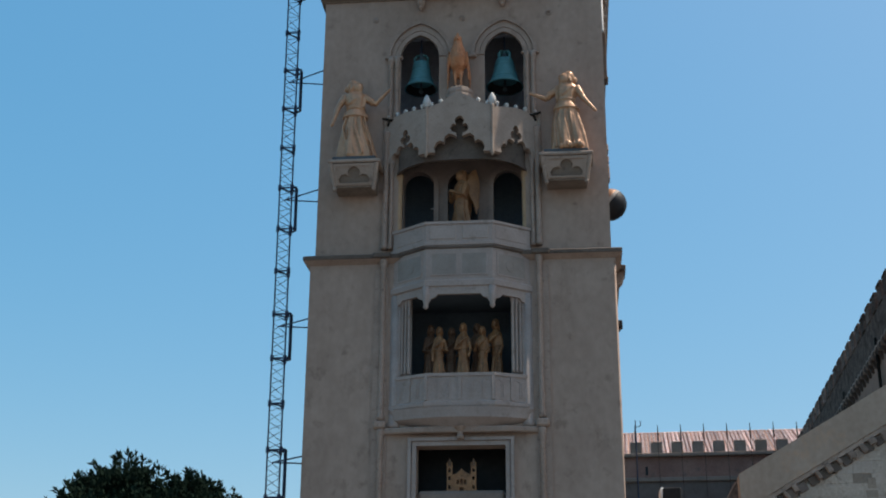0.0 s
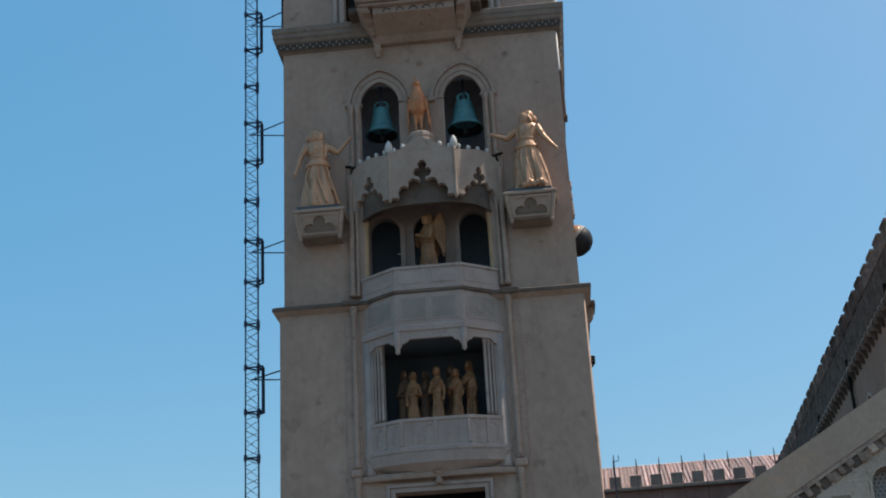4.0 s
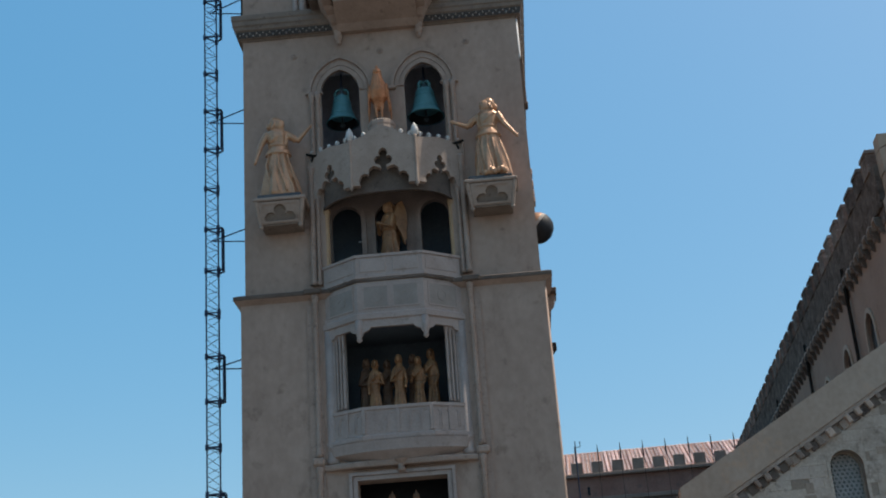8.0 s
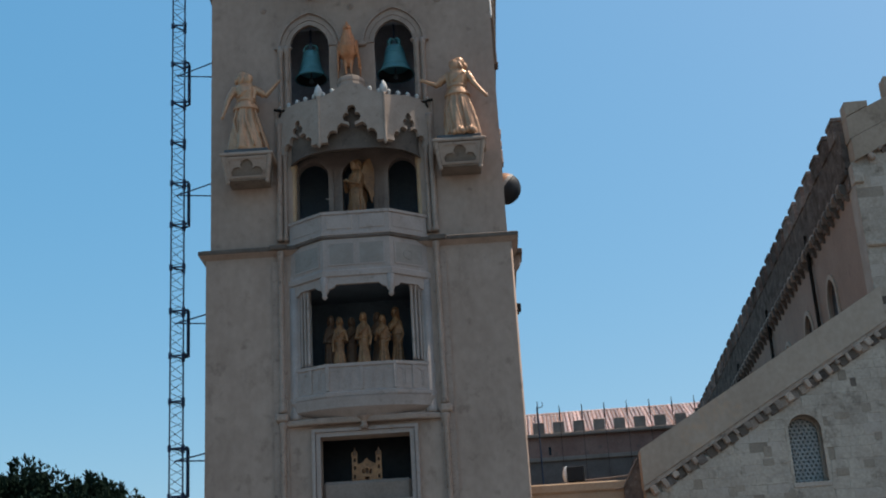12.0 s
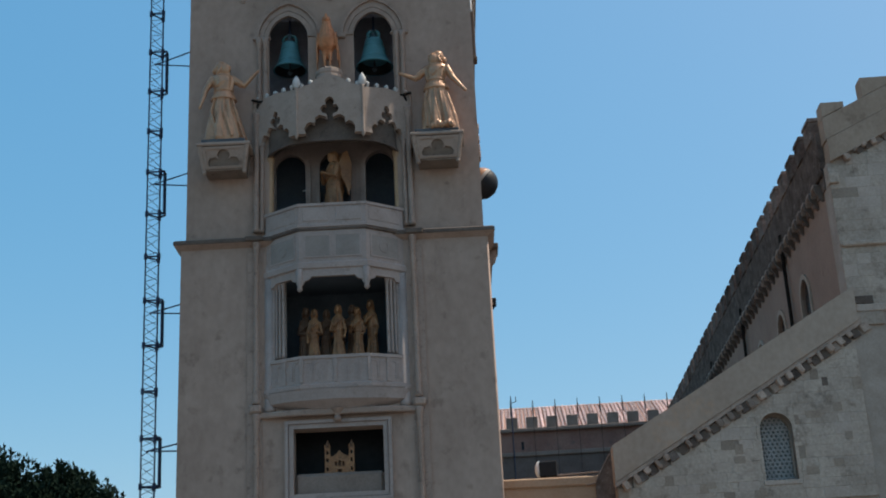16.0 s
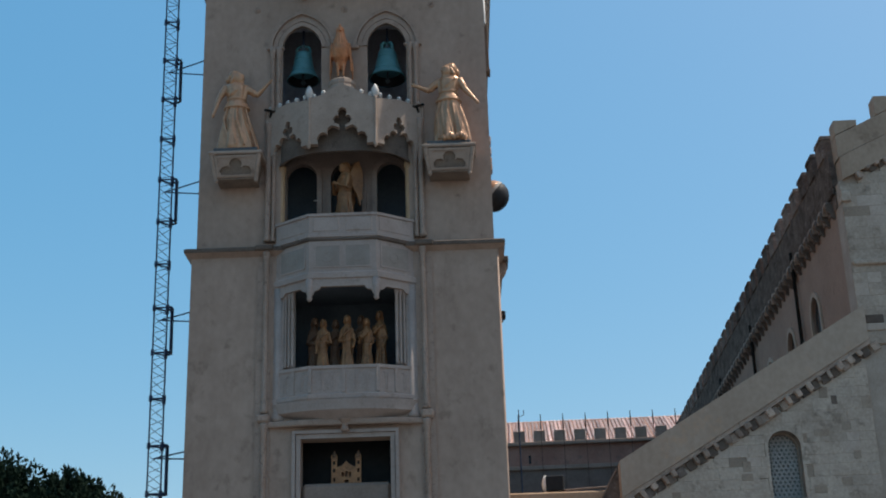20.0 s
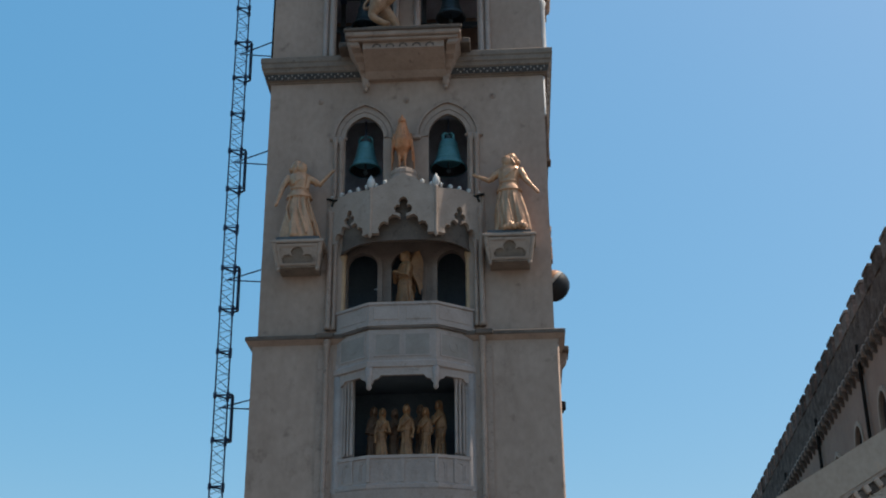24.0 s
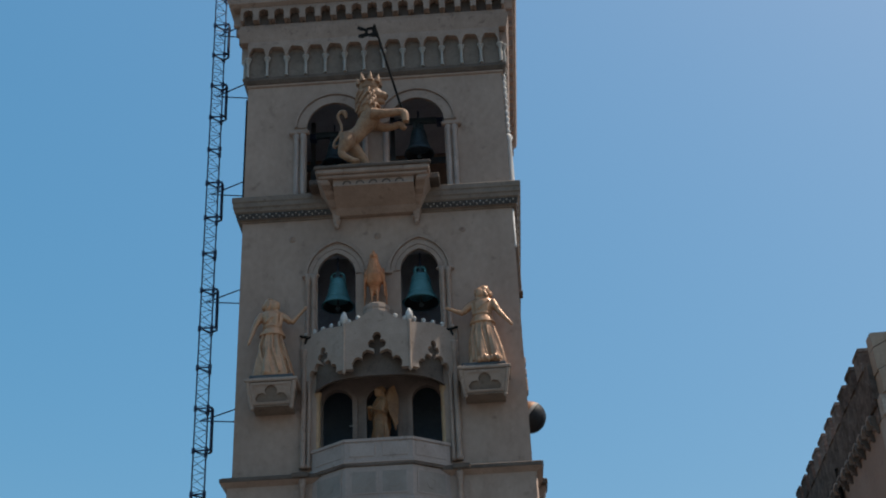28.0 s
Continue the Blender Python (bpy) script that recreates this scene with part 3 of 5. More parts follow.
# canopy facets with lobed edge and trefoils
CAN = [(-2.54, -0.06), (-1.06, -0.92), (1.06, -0.92), (2.54, -0.06)]
LOBE = [(-0.86, 18.95), (-0.90, 19.15), (-0.80, 19.32), (-0.66, 19.36), (-0.55, 19.30), (-0.52, 19.50), (-0.38, 19.60), (-0.22, 19.56), (-0.11, 19.50),
        (-0.11, 19.62), (-0.27, 19.67), (-0.33, 19.82), (-0.24, 19.95), (-0.12, 19.93), (-0.17, 20.07), (-0.10, 20.19), (0, 20.23)]
LOBE = LOBE + [(-x, z) for x, z in LOBE[-2::-1]]
for i, (a, b) in enumerate(zip(CAN, CAN[1:])):
    ln = math.hypot(b[0] - a[0], b[1] - a[1])
    k = 0.9 if i == 1 else 0.62
    low = [(ln / 2 + x * k, 18.95 + (z - 18.95) * (1 if i == 1 else 0.82)) for x, z in LOBE]
    if i == 1:
        top = [(ln, 20.55), (ln * 0.80, 20.70), (ln * 0.66, 20.92), (ln * 0.5, 21.06), (ln * 0.34, 20.92), (ln * 0.20, 20.70), (0, 20.55)]
    else:
        top = [(ln, 20.52), (ln * 0.5, 20.64), (0, 20.52)]
    part("canopy_facet", on_facet(plate([(0, 18.95)] + low + [(ln, 18.95)] + top, (), 0, 0.2), a, b), CANOPY, tower)
    m = 7 if i == 1 else 5
    for j in range(m):
        s = (j + 0.5) / m
        z = 20.56 + (0.36 * (1 - abs(2 * s - 1)) if i == 1 else 0.05)
        if i == 1 and 0.34 < s < 0.66:
            continue
        c = (a[0] + (b[0] - a[0]) * s, a[1] + (b[1] - a[1]) * s + 0.1, z)
        part("cresting_knob", lathe(bmesh.new(), [(0.06, -0.03), (0.045, 0.02), (0.08, 0.07), (0.072, 0.13), (0.018, 0.18)], c, 8), WHITE, tower, smooth=True)
for x, y in CAN:
    part("canopy_rib", lathe(bmesh.new(), [(0.02, 18.78), (0.07, 18.88), (0.05, 19.0), (0.045, 20.5), (0.07, 20.58)], (x, y, 0), 10), CANOPY, tower, smooth=True)
    if abs(x) < 2:
        part("canopy_finial", lathe(bmesh.new(), [(0.07, 20.50), (0.045, 20.58), (0.105, 20.66), (0.13, 20.76), (0.11, 20.88), (0.06, 20.98), (0.012, 21.05)], (x, y + 0.06, 0), 12), WHITE, tower, "white marble egg-shaped finial", smooth=True)
LIP = [(2.06 * math.sin(a), -0.06 - 0.56 * math.cos(a)) for a in [math.pi * (i / 20 - 0.5) for i in range(21)]]
def droop(bm):
    """The edge of the inner shell hangs lower towards its two ends."""
    for v in bm.verts:
        if v.co.z < 19:
            v.co.z -= 0.24 * (v.co.x / 2.06) ** 4
    return bm


# dark colour stands in for the deep shade under the canopy
part("canopy_inner", droop(screen(LIP, 0.1, 18.86, 20.3)), WEATHERSHADE, tower)
part("canopy_lip", droop(screen([(x * 1.02, y * 1.03) for x, y in LIP], 0.16, 18.82, 18.90)), WEATHERSHADE, tower)
part("canopy_roof", faceted([(x * 0.93, y * 0.9) for x, y in CAN], [(1.0, 20.28), (1.0, 20.48), (0.85, 20.6)], 0.02), CANOPY, tower)
part("cock_pedestal", lathe(bmesh.new(), [(0.46, 20.5), (0.46, 21.02), (0.44, 21.14), (0.46, 21.20), (0.45, 21.32), (0.38, 21.38)], (-0.03, -0.40, 0), 14), CANOPY, tower, "pale worn stone pedestal")

# ---- lower bay: panels, opening, parapet ----
part("panel_band", screen([(x * 1.01, y * 1.02) for x, y in PLAN], 0.35, 14.64, 15.80), PALE, tower)
# dark tone draws the shadow line below the parapet
part("panel_cornice", faceted(PLAN, [(1.03, 15.67), (1.07, 15.69), (1.07, 15.745), (1.02, 15.757)]), WEATHERSHADE, tower)
for a, b in zip(PLAN, PLAN[1:]):
    a, b = (a[0] * 1.01, a[1] * 1.02), (b[0] * 1.01, b[1] * 1.02)
    ln = math.hypot(b[0] - a[0], b[1] - a[1])
    n = 2 if ln > 1.8 else 1
    for i in range(n):
        s0, s1 = 0.2 + i * (ln - 0.2) / n, (i + 1) * (ln - 0.2) / n
        part("carved_panel", on_facet(block(s0, s1, -0.014, 0.02, 14.84, 15.50), a, b), PANEL, tower, "grey carved square panel")
        part("panel_frame", on_facet(band([(s0, 14.84), (s1, 14.84), (s1, 15.50), (s0, 15.50), (s0, 14.84)],
                                          [(s0 - 0.05, 14.79), (s1 + 0.05, 14.79), (s1 + 0.05, 15.55), (s0 - 0.05, 15.55), (s0 - 0.05, 14.79)], -0.022, 0.02), a, b), PALE, tower)
        mid = (s0 + s1) / 2
        part("panel_rosette", on_facet(band([(mid + 0.10 * math.cos(q), 15.17 + 0.10 * math.sin(q)) for q in [e * math.pi / 8 for e in range(17)]],
                                            [(mid + 0.20 * math.cos(q), 15.17 + 0.20 * math.sin(q)) for q in [e * math.pi / 8 for e in range(17)]], -0.026, 0.0), a, b), PANEL, tower)
part("bay_lintel", faceted(PLAN, [(0.98, 14.42), (1.05, 14.46), (1.05, 14.62), (1.0, 14.70)]), PALE, tower)
# lobed skirt of the lintel
for i, (a, b) in enumerate(zip(PLAN, PLAN[1:])):
    ln = math.hypot(b[0] - a[0], b[1] - a[1])
    e = 0.42
    low = [(0, 13.92), (0.10, 13.94), (0.15, 14.06), (0.28, 14.10), (e - 0.06, 14.20), (ln - e + 0.06, 14.20), (ln - 0.28, 14.10), (ln - 0.15, 14.06), (ln - 0.10, 13.94), (ln, 13.92)]
    part("lintel_skirt", on_facet(plate(low + [(ln, 14.48), (0, 14.48)], (), 0.0, 0.12), a, b), PALE, tower)
for s in (-1, 1):
    part("lintel_drop", lathe(bmesh.new(), [(0.02, 13.72), (0.09, 13.80), (0.07, 13.9), (0.10, 14.0), (0.12, 14.44)], (s * 1.02, -0.84, 0), 10), PALE, tower, smooth=True)
    part("bay_cheek", block(s * 2.02 - 0.14, s * 2.02 + 0.14, -0.16, 0.4, 11.2, 14.8), PALE, tower)
    part("bay_pier", lathe(bmesh.new(), [(0.20, 10.22), (0.20, 10.34), (0.165, 10.42), (0.165, 14.40)], (s * 2.05, -0.05, 0), 18), PALE, tower, "rounded pale pier beside the bay", smooth=True)
    for j in range(4):
        bm = lathe(bmesh.new(), [(0.055, 11.85), (0.04, 11.95), (0.04, 14.0), (0.07, 14.15), (0.07, 14.42)], (s * (1.60 + 0.11 * j), -0.30 + 0.07 * j, 0), 10)
        part("cluster_shaft", bm, PALE, tower, smooth=True)
    part("cluster_slab", block(s * 1.74 - 0.2, s * 1.74 + 0.2, -0.10, 0.05, 11.8, 14.7), PANEL, tower)
PAR = [(-2.10, -0.14), (-1.02, -0.63), (1.02, -0.63), (2.10, -0.14)]
part("lower_parapet", screen(PAR, 0.22, 10.85, 11.74), PALE, tower)
part("lower_rail", screen([(x * 1.03, y * 1.06) for x, y in PAR], 0.3, 11.67, 11.77), PALE, tower)
for a, b in zip(PAR, PAR[1:]):
    ln = math.hypot(b[0] - a[0], b[1] - a[1])
    n = 6 if ln > 1.8 else 4
    for i in range(n):
        s0, w = (i + 0.5) * ln / n, ln / n * 0.32
        part("blind_arch", on_facet(arch_band(s0, w, w, 11.45, 0.04, -0.018, 0.01, 0.42, 5), a, b), PALE, tower)
    for s in (0, ln / 2, ln):
        part("parapet_post", on_facet(block(s - 0.05, s + 0.05, -0.035, 0.01, 10.95, 11.67), a, b), PALE, tower)
part("lower_bay_floor", faceted(PAR, [(1.02, 10.72), (1.06, 10.78), (1.06, 10.88), (1.0, 10.92)]), PALE, tower)
BOW = [(2.12 * math.sin(a), -0.14 - 0.56 * (math.cos(a) ** 1.5)) for a in [math.pi * (i / 18 - 0.5) for i in range(19)]]
part("lower_bay_foot", faceted(BOW, [(0.60, 10.17), (0.74, 10.26), (0.90, 10.36), (0.99, 10.42), (1.0, 10.50), (1.02, 10.60), (1.05, 10.72)], 0.1), PALE, tower)
part("foot_ledge", faceted([(-2.45, -0.2), (-1.4, -0.42), (1.4, -0.42), (2.45, -0.2)], [(0.97, 10.02), (1.0, 10.06), (1.0, 10.16), (0.95, 10.2)], 0.1), TRIM, tower)
part("foot_key", lathe(bmesh.new(), [(0.10, 9.82), (0.13, 9.88), (0.09, 9.96), (0.10, 10.04), (0.19, 10.14), (0.22, 10.18)], (0, -0.34, 0), 12), TRIM, tower)
# added dark slab paints the unlit underside of the lintel
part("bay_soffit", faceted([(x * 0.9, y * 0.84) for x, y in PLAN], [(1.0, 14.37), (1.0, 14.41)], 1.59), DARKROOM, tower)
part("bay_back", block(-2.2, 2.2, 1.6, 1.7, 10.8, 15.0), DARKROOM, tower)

# ---- square window with the little church ----
for name, w, z0, z1, g, y0, mat in (("window_frame", 1.34, 7.72, 9.66, 0.13, -0.20, PALE), ("outer_frame", 1.49, 7.57, 9.80, 0.10, -0.26, PALE)):
    inn = [(-w, z0), (w, z0), (w, z1), (-w, z1), (-w, z0)]
    out = [(-w - g, z0 - g), (w + g, z0 - g), (w + g, z1 + g), (-w - g, z1 + g), (-w - g, z0 - g)]
    part(name, band(inn, out, y0, -0.1), mat, tower)
# ledge raised and kept grey to carry the pale glare below the model
part("window_ledge", block(-1.33, 1.33, 0.02, 1.2, 7.45, 8.36, 0.10), CONCRETE, tower)
# black back wall carries the darkness inside the window
part("window_back", block(-1.5, 1.5, 1.5, 1.6, 7.3, 10.0), BLACK, tower)


# ---- statue brackets ----
for s in (-1, 1):
    x0, x1 = (-4.22, -2.54) if s < 0 else (2.54, 4.22)
    cx = (x0 + x1) / 2
    # base and body toned dark for the unlit underside and panel recess
    br = part("statue_bracket", block(-0.64, 0.64, -0.75, 0.0, 17.91, 17.98, 0.02), WORNSHADE, tower, "carved stone bracket under the statue")
    br.matrix_basis = pose(cx, 0, 0)
    bm = bmesh.new()
    lo = [bm.verts.new(c) for c in ((-0.61, -0.68, 17.98), (0.61, -0.68, 17.98), (0.61, 0, 17.98), (-0.61, 0, 17.98))]
    hi = [bm.verts.new(c) for c in ((-0.72, -0.96, 18.66), (0.72, -0.96, 18.66), (0.72, 0, 18.66), (-0.72, 0, 18.66))]
    bm.faces.new(lo[::-1]), bm.faces.new(hi)
    for i in range(4):
        bm.faces.new((lo[i], lo[(i + 1) % 4], hi[(i + 1) % 4], hi[i]))
    part("bracket_body", bm, WORNSHADE, br)
    part("bracket_slab", block(-0.85, 0.85, -1.06, 0.0, 18.662, 18.78, 0.03), CANOPY, br)
    part("statue_plinth", block(-0.70, 0.70, -1.0, -0.12, 18.78, 18.9, 0.02), SLATE, br, "dark lead plinth")
    tilt = Matrix.Translation((0, -0.715, 17.98)) @ pose(0, 0, 0, 20.9)
    lobes = [(-0.44, 0.06), (-0.50, 0.22), (-0.41, 0.36), (-0.25, 0.38), (-0.17, 0.32), (-0.20, 0.47), (-0.12, 0.58), (0, 0.62)]
    lobes = lobes + [(-x, z) for x, z in lobes[-2::-1]]
    lobes = [(x * 1.02, z * 1.02 - 0.01) for x, z in lobes]
    bm = plate([(-0.61, 0.0), (0.61, 0.0), (0.70, 0.715), (-0.70, 0.715)], [lobes], -0.045, 0.0)
    bmesh.ops.transform(bm, matrix=tilt, verts=bm.verts)
    part("lobed_panel", bm, CANOPY, br)
    bm = plate([(-0.58, 0.03), (0.58, 0.03), (0.66, 0.70), (-0.66, 0.70)], [[(-0.51, 0.09), (-0.57, 0.63), (0.57, 0.63), (0.51, 0.09)]], -0.075, -0.046)
    bmesh.ops.transform(bm, matrix=tilt, verts=bm.verts)
    part("panel_rim", bm, CANOPY, br)
    for q in (-1, 1):
        bm = tube(bmesh.new(), [(q * 0.63, -0.72, 17.97), (q * 0.75, -1.0, 18.66)], 0.075, 8)
        part("corner_post", bm, CANOPY, br)
        part("bracket_drop", lathe(bmesh.new(), [(0.02, 17.80), (0.07, 17.85), (0.06, 17.98)], (q * 0.63, -0.72, 0), 8), CANOPY, br)

# ---- the right flank: globe and balcony edges ----
globe = thing("moon_globe", "half black, half gilded metal globe on tower with painted highlight", "globe", (4.91, 4.9, 19.35))
POLE = Vector((0.78, 0.10, -0.62)).normalized()


def zone(r, lo, hi):
    """The part of a sphere between two planes across the globe's axis."""
    bm = bmesh.new()
    prof = [(r * math.sqrt(max(0.0, 1 - q * q)), r * q) for q in [lo + (hi - lo) * i / 12 for i in range(13)]]
    lathe(bm, prof, steps=30)
    bmesh.ops.transform(bm, matrix=POLE.to_track_quat("Z", "Y").to_matrix().to_4x4(), verts=bm.verts)
    return bm


part("dark_half", zone(0.58, -0.02, 0.999), BLACK, globe, "black half of the globe", smooth=True)
part("gilded_half", zone(0.575, -0.999, -0.20), GOLD, globe, "gilded half of the globe", smooth=True)
# pale zone paints the white highlight between the two halves
part("bright_band", zone(0.583, -0.21, -0.015), FRIEZE, globe, "pale band painted as a highlight", smooth=True)
part("globe_stem", tube(bmesh.new(), [(-0.36, 0, 0), (0.1, 0, 0)], 0.12), BLACK, globe)
for i, (y, z) in enumerate(((3.4, 20.8), (3.4, 20.35), (3.2, 19.9), (3.0, 19.55))):
    part("dial_block", block(HW - 0.02, HW + 0.17, y, y + 0.5, z, z + 0.26, 0.04), TRIM, tower)
prof = [(0, 15.0), (0.06, 15.04), (0.10, 15.16), (0.20, 15.26), (0.28, 15.36), (0.32, 15.46), (0.32, 15.60), (0, 15.60)]
bm = plate([(LOW - 0.02 + x, z) for x, z in prof], (), 1.5, 2.1)
part("flank_bracket", bm, TRIM, tower)
part("flank_slab", block(LOW - 0.02, LOW + 0.36, 1.3, 2.3, 15.60, 15.78, 0.03), WEATHERSHADE, tower)

fl = part("flank_lamp", block(LOW - 0.02, LOW + 0.20, 1.7, 1.95, 13.78, 14.04, 0.03), BLACK, tower, "small black lamp on the flank")
part("lamp_bracket", tube(bmesh.new(), [(LOW - 0.02, 1.8, 13.66), (LOW + 0.10, 1.8, 13.70), (LOW + 0.12, 1.8, 13.80)], 0.03, 6), BLACK, fl)


# frame and hood coloured dark to read as the shadow side
part("flank_frame", block(HW - 0.02, HW + 0.15, 1.1, 1.5, 22.45, 25.12, 0.02), WEATHERSHADE, tower)
part("flank_hood", block(HW - 0.02, HW + 0.18, 1.05, 1.5, 22.36, 22.46, 0.02), WEATHERSHADE, tower)
# added white strip draws the sunlit edge of the corner
part("corner_bead", lathe(bmesh.new(), [(0.05, 23.6), (0.06, 23.65), (0.05, 23.7), (0.05, 25.1)], (HW + 0.01, 0.05, 0), 10), WHITE, tower, smooth=True)


# ---- bells ----
def bell(name, x, y, z, r, h, mat, label, loops=True):
    """z: height of the rim."""
    ob = thing(name, label, "bell", (x, y, z), group="bells of the tower")
    prof = [(r * 0.93, 0.002), (r, 0), (r * 0.985, h * 0.035), (r * 0.91, h * 0.08), (r * 0.82, h * 0.15), (r * 0.735, h * 0.27), (r * 0.63, h * 0.48), (r * 0.54, h * 0.74),
            (r * 0.50, h * 0.90), (r * 0.44, h * 0.97), (r * 0.18, h * 0.99)]
    part("bell_body", lathe(bmesh.new(), prof, steps=28, foot=False), mat, ob, smooth=True)
    # inner shell is black in place of the shade inside the bell
    part("bell_inside", lathe(bmesh.new(), [(r * 0.925, 0.004), (r * 0.68, h * 0.25), (r * 0.50, h * 0.68), (r * 0.30, h * 0.80)], steps=28, foot=False), BLACK, ob, "bell hollow coloured black for its shade", smooth=True)
    for q, zz in ((0.735, 0.27), (0.547, 0.72)):
        part("bell_band", lathe(bmesh.new(), [(r * q, h * zz - 0.03), (r * q + 0.015, h * zz - 0.02), (r * q + 0.015, h * zz), (r * q, h * zz + 0.02)], steps=28), mat, ob)
    part("clapper", lathe(bmesh.new(), [(0.02, 0.3), (0.05, -0.02), (0.09, -0.08), (0.03, -0.16)], steps=10), DARKBRONZE, ob)
    for i in range(4 if loops else 2):
        a = math.pi / 4 + i * math.pi / 2 if loops else i * math.pi
        c = (math.cos(a) * r * 0.24, math.sin(a) * r * 0.24)
        part("crown_loop", tube(bmesh.new(), [(c[0] * 1.55, c[1] * 1.55, h * 0.95), (c[0] * 1.7, c[1] * 1.7, h * 1.12), (c[0] * 1.2, c[1] * 1.2, h * 1.23), (0, 0, h * 1.25)], r * 0.085), mat, ob)
    part("hanger", block(-r * 0.10, r * 0.10, -0.06, 0.06, h * 0.97, h * 1.30), DARKBRONZE, ob)
    part("hanger_rod", tube(bmesh.new(), [(0, 0, h * 1.25), (0, 0, h * 1.25 + 0.6)], 0.035), IRON, ob)
    if mat is DARKBRONZE:
        part("yoke", block(-0.75, 0.75, -0.10, 0.10, h * 1.28, h * 1.28 + 0.24, 0.04), mat, ob, "blue-grey steel yoke")
        for s in (-1, 1):
            part("trunnion", block(s * 0.80 - 0.12, s * 0.80 + 0.12, -0.16, 0.16, h * 1.28 - 0.1, h * 1.28 + 0.14, 0.02), IRON, ob)
    return ob


bell("bell", -1.44, 0.62, 22.02, 0.56, 1.04, PATINA, "smaller green bronze bell hanging in the pointed arch", False)
bell("bell", 1.40, 0.62, 21.98, 0.63, 1.06, PATINA, "larger green bronze bell with a looped crown in the arch")
for x in (-1.4, 1.4):
    b = thing("bell_beam", "dark timber beam that carries a bell", "beam", (x, 0.75, 0))
    part("beam", block(-0.75, 0.75, -0.1, 0.1, 24.0, 24.2, 0.02), INSIDE, b)
bell("bell", 1.50, 1.2, 28.43, 0.56, 1.08, DARKBRONZE, "large dark bronze bell in the upper arch")
bell("bell", -1.66, 1.4, 28.35, 0.48, 0.95, DARKBRONZE, "dark bronze bell in the upper arch behind the lion")
for z in (27.0, 28.85):
    part("bell_girder", block(-4.1, 4.1, 2.35, 2.5, z, z + 0.2), SLATE, tower)
for x in (-2.6, -0.45, 0.45, 2.6):
    part("bell_post", block(x - 0.08, x + 0.08, 2.35, 2.5, 25.7, 31.0), SLATE, tower)


# ---- statues: each one plain mesh ----
def fuse(ob, size):
    """Grows the limbs and folds of a statue together into one cast skin."""
    m = ob.modifiers.new("fuse", "REMESH")
    m.mode, m.voxel_size, m.use_smooth_shade = "VOXEL", size, True
    sm = ob.modifiers.new("soften", "SMOOTH")
    sm.factor, sm.iterations = 0.5, 1
    return ob


def figure(name, label, at, h, arms, mat, turn=0.0, wings=False, flare=0.2, halo=False, sway=0.0, feet=False, cat="statue", group="", kick=0.0, stout=1.0, skull=1.0, face=0.0):
    bm = bmesh.new()
    rows = [(0.0, 1.0, 0.72, 0.16), (0.03, 1.03, 0.76, 0.17), (0.10, 0.98, 0.72, 0.16), (0.20, 0.90, 0.66, 0.15), (0.30, 0.80, 0.60, 0.13), (0.40, 0.70, 0.54, 0.11),
            (0.48, 0.60, 0.48, 0.08)]
    rows = [(z, rx * flare, ry * flare, f) for z, rx, ry, f in rows]
    rows += [(0.55, 0.100, 0.080, 0.06), (0.60, 0.082, 0.066, 0.03), (0.615, 0.090, 0.074, 0.03), (0.66, 0.094, 0.078, 0.05), (0.72, 0.103, 0.082, 0.05),
             (0.765, 0.108, 0.074, 0.02), (0.795, 0.098, 0.058, 0.0), (0.815, 0.066, 0.046, 0.0), (0.83, 0.036, 0.036, 0.0), (0.87, 0.032, 0.034, 0.0)]
    rows = rows[:7] + [(z, rx * stout, ry * stout, f) for z, rx, ry, f in rows[7:]]
    n, rings, ph = 44, [], at[0] * 3.1
    for z, rx, ry, f in rows:
        off = sway * math.sin(z * 3.2) + kick * max(0.0, 0.5 - z) ** 1.3
        ring_v = []
        for i in range(n):
            a = 2 * math.pi * i / n
            fold = f * (2.1 * abs(math.sin(3.5 * a + ph + 1.2 * z)) - 1.25) + f * 0.6 * math.sin(9 * a - 4 * z + ph)
            ring_v.append(bm.verts.new(((rx * (1 + fold) * math.cos(a) + off) * h, ry * (1 + fold) * math.sin(a) * h, z * h)))
        rings.append(ring_v)
    for a, b in zip(rings, rings[1:]):
        for i in range(n):
            bm.faces.new((a[i], a[(i + 1) % n], b[(i + 1) % n], b[i]))
    bm.faces.new(rings[0][::-1]), bm.faces.new(rings[-1])
    hx = sway * math.sin(2.9) * h
    q = h * skull
    zc = 0.985 * h - 0.075 * q
    first_head = len(bm.verts)
    blob(bm, (hx, -0.016 * q, zc - 0.014 * q), 0.047 * q, 0.056 * q, 0.066 * q, 14)
    tube(bm, [(hx, -0.060 * q, zc + 0.004 * q), (hx, -0.070 * q, zc - 0.016 * q)], [0.006 * q, 0.012 * q], 6)
    blob(bm, (hx, -0.052 * q, zc - 0.058 * q), 0.020 * q, 0.018 * q, 0.016 * q, 8)
    tube(bm, [(hx - 0.034 * q, -0.046 * q, zc + 0.010 * q), (hx, -0.068 * q, zc + 0.014 * q), (hx + 0.034 * q, -0.046 * q, zc + 0.010 * q)], 0.008 * q, 6)
    blob(bm, (hx, 0.018 * q, zc + 0.014 * q), 0.056 * q, 0.052 * q, 0.060 * q, 14)
    blob(bm, (hx, 0.066 * q, zc - 0.004 * q), 0.034 * q, 0.034 * q, 0.036 * q, 10)
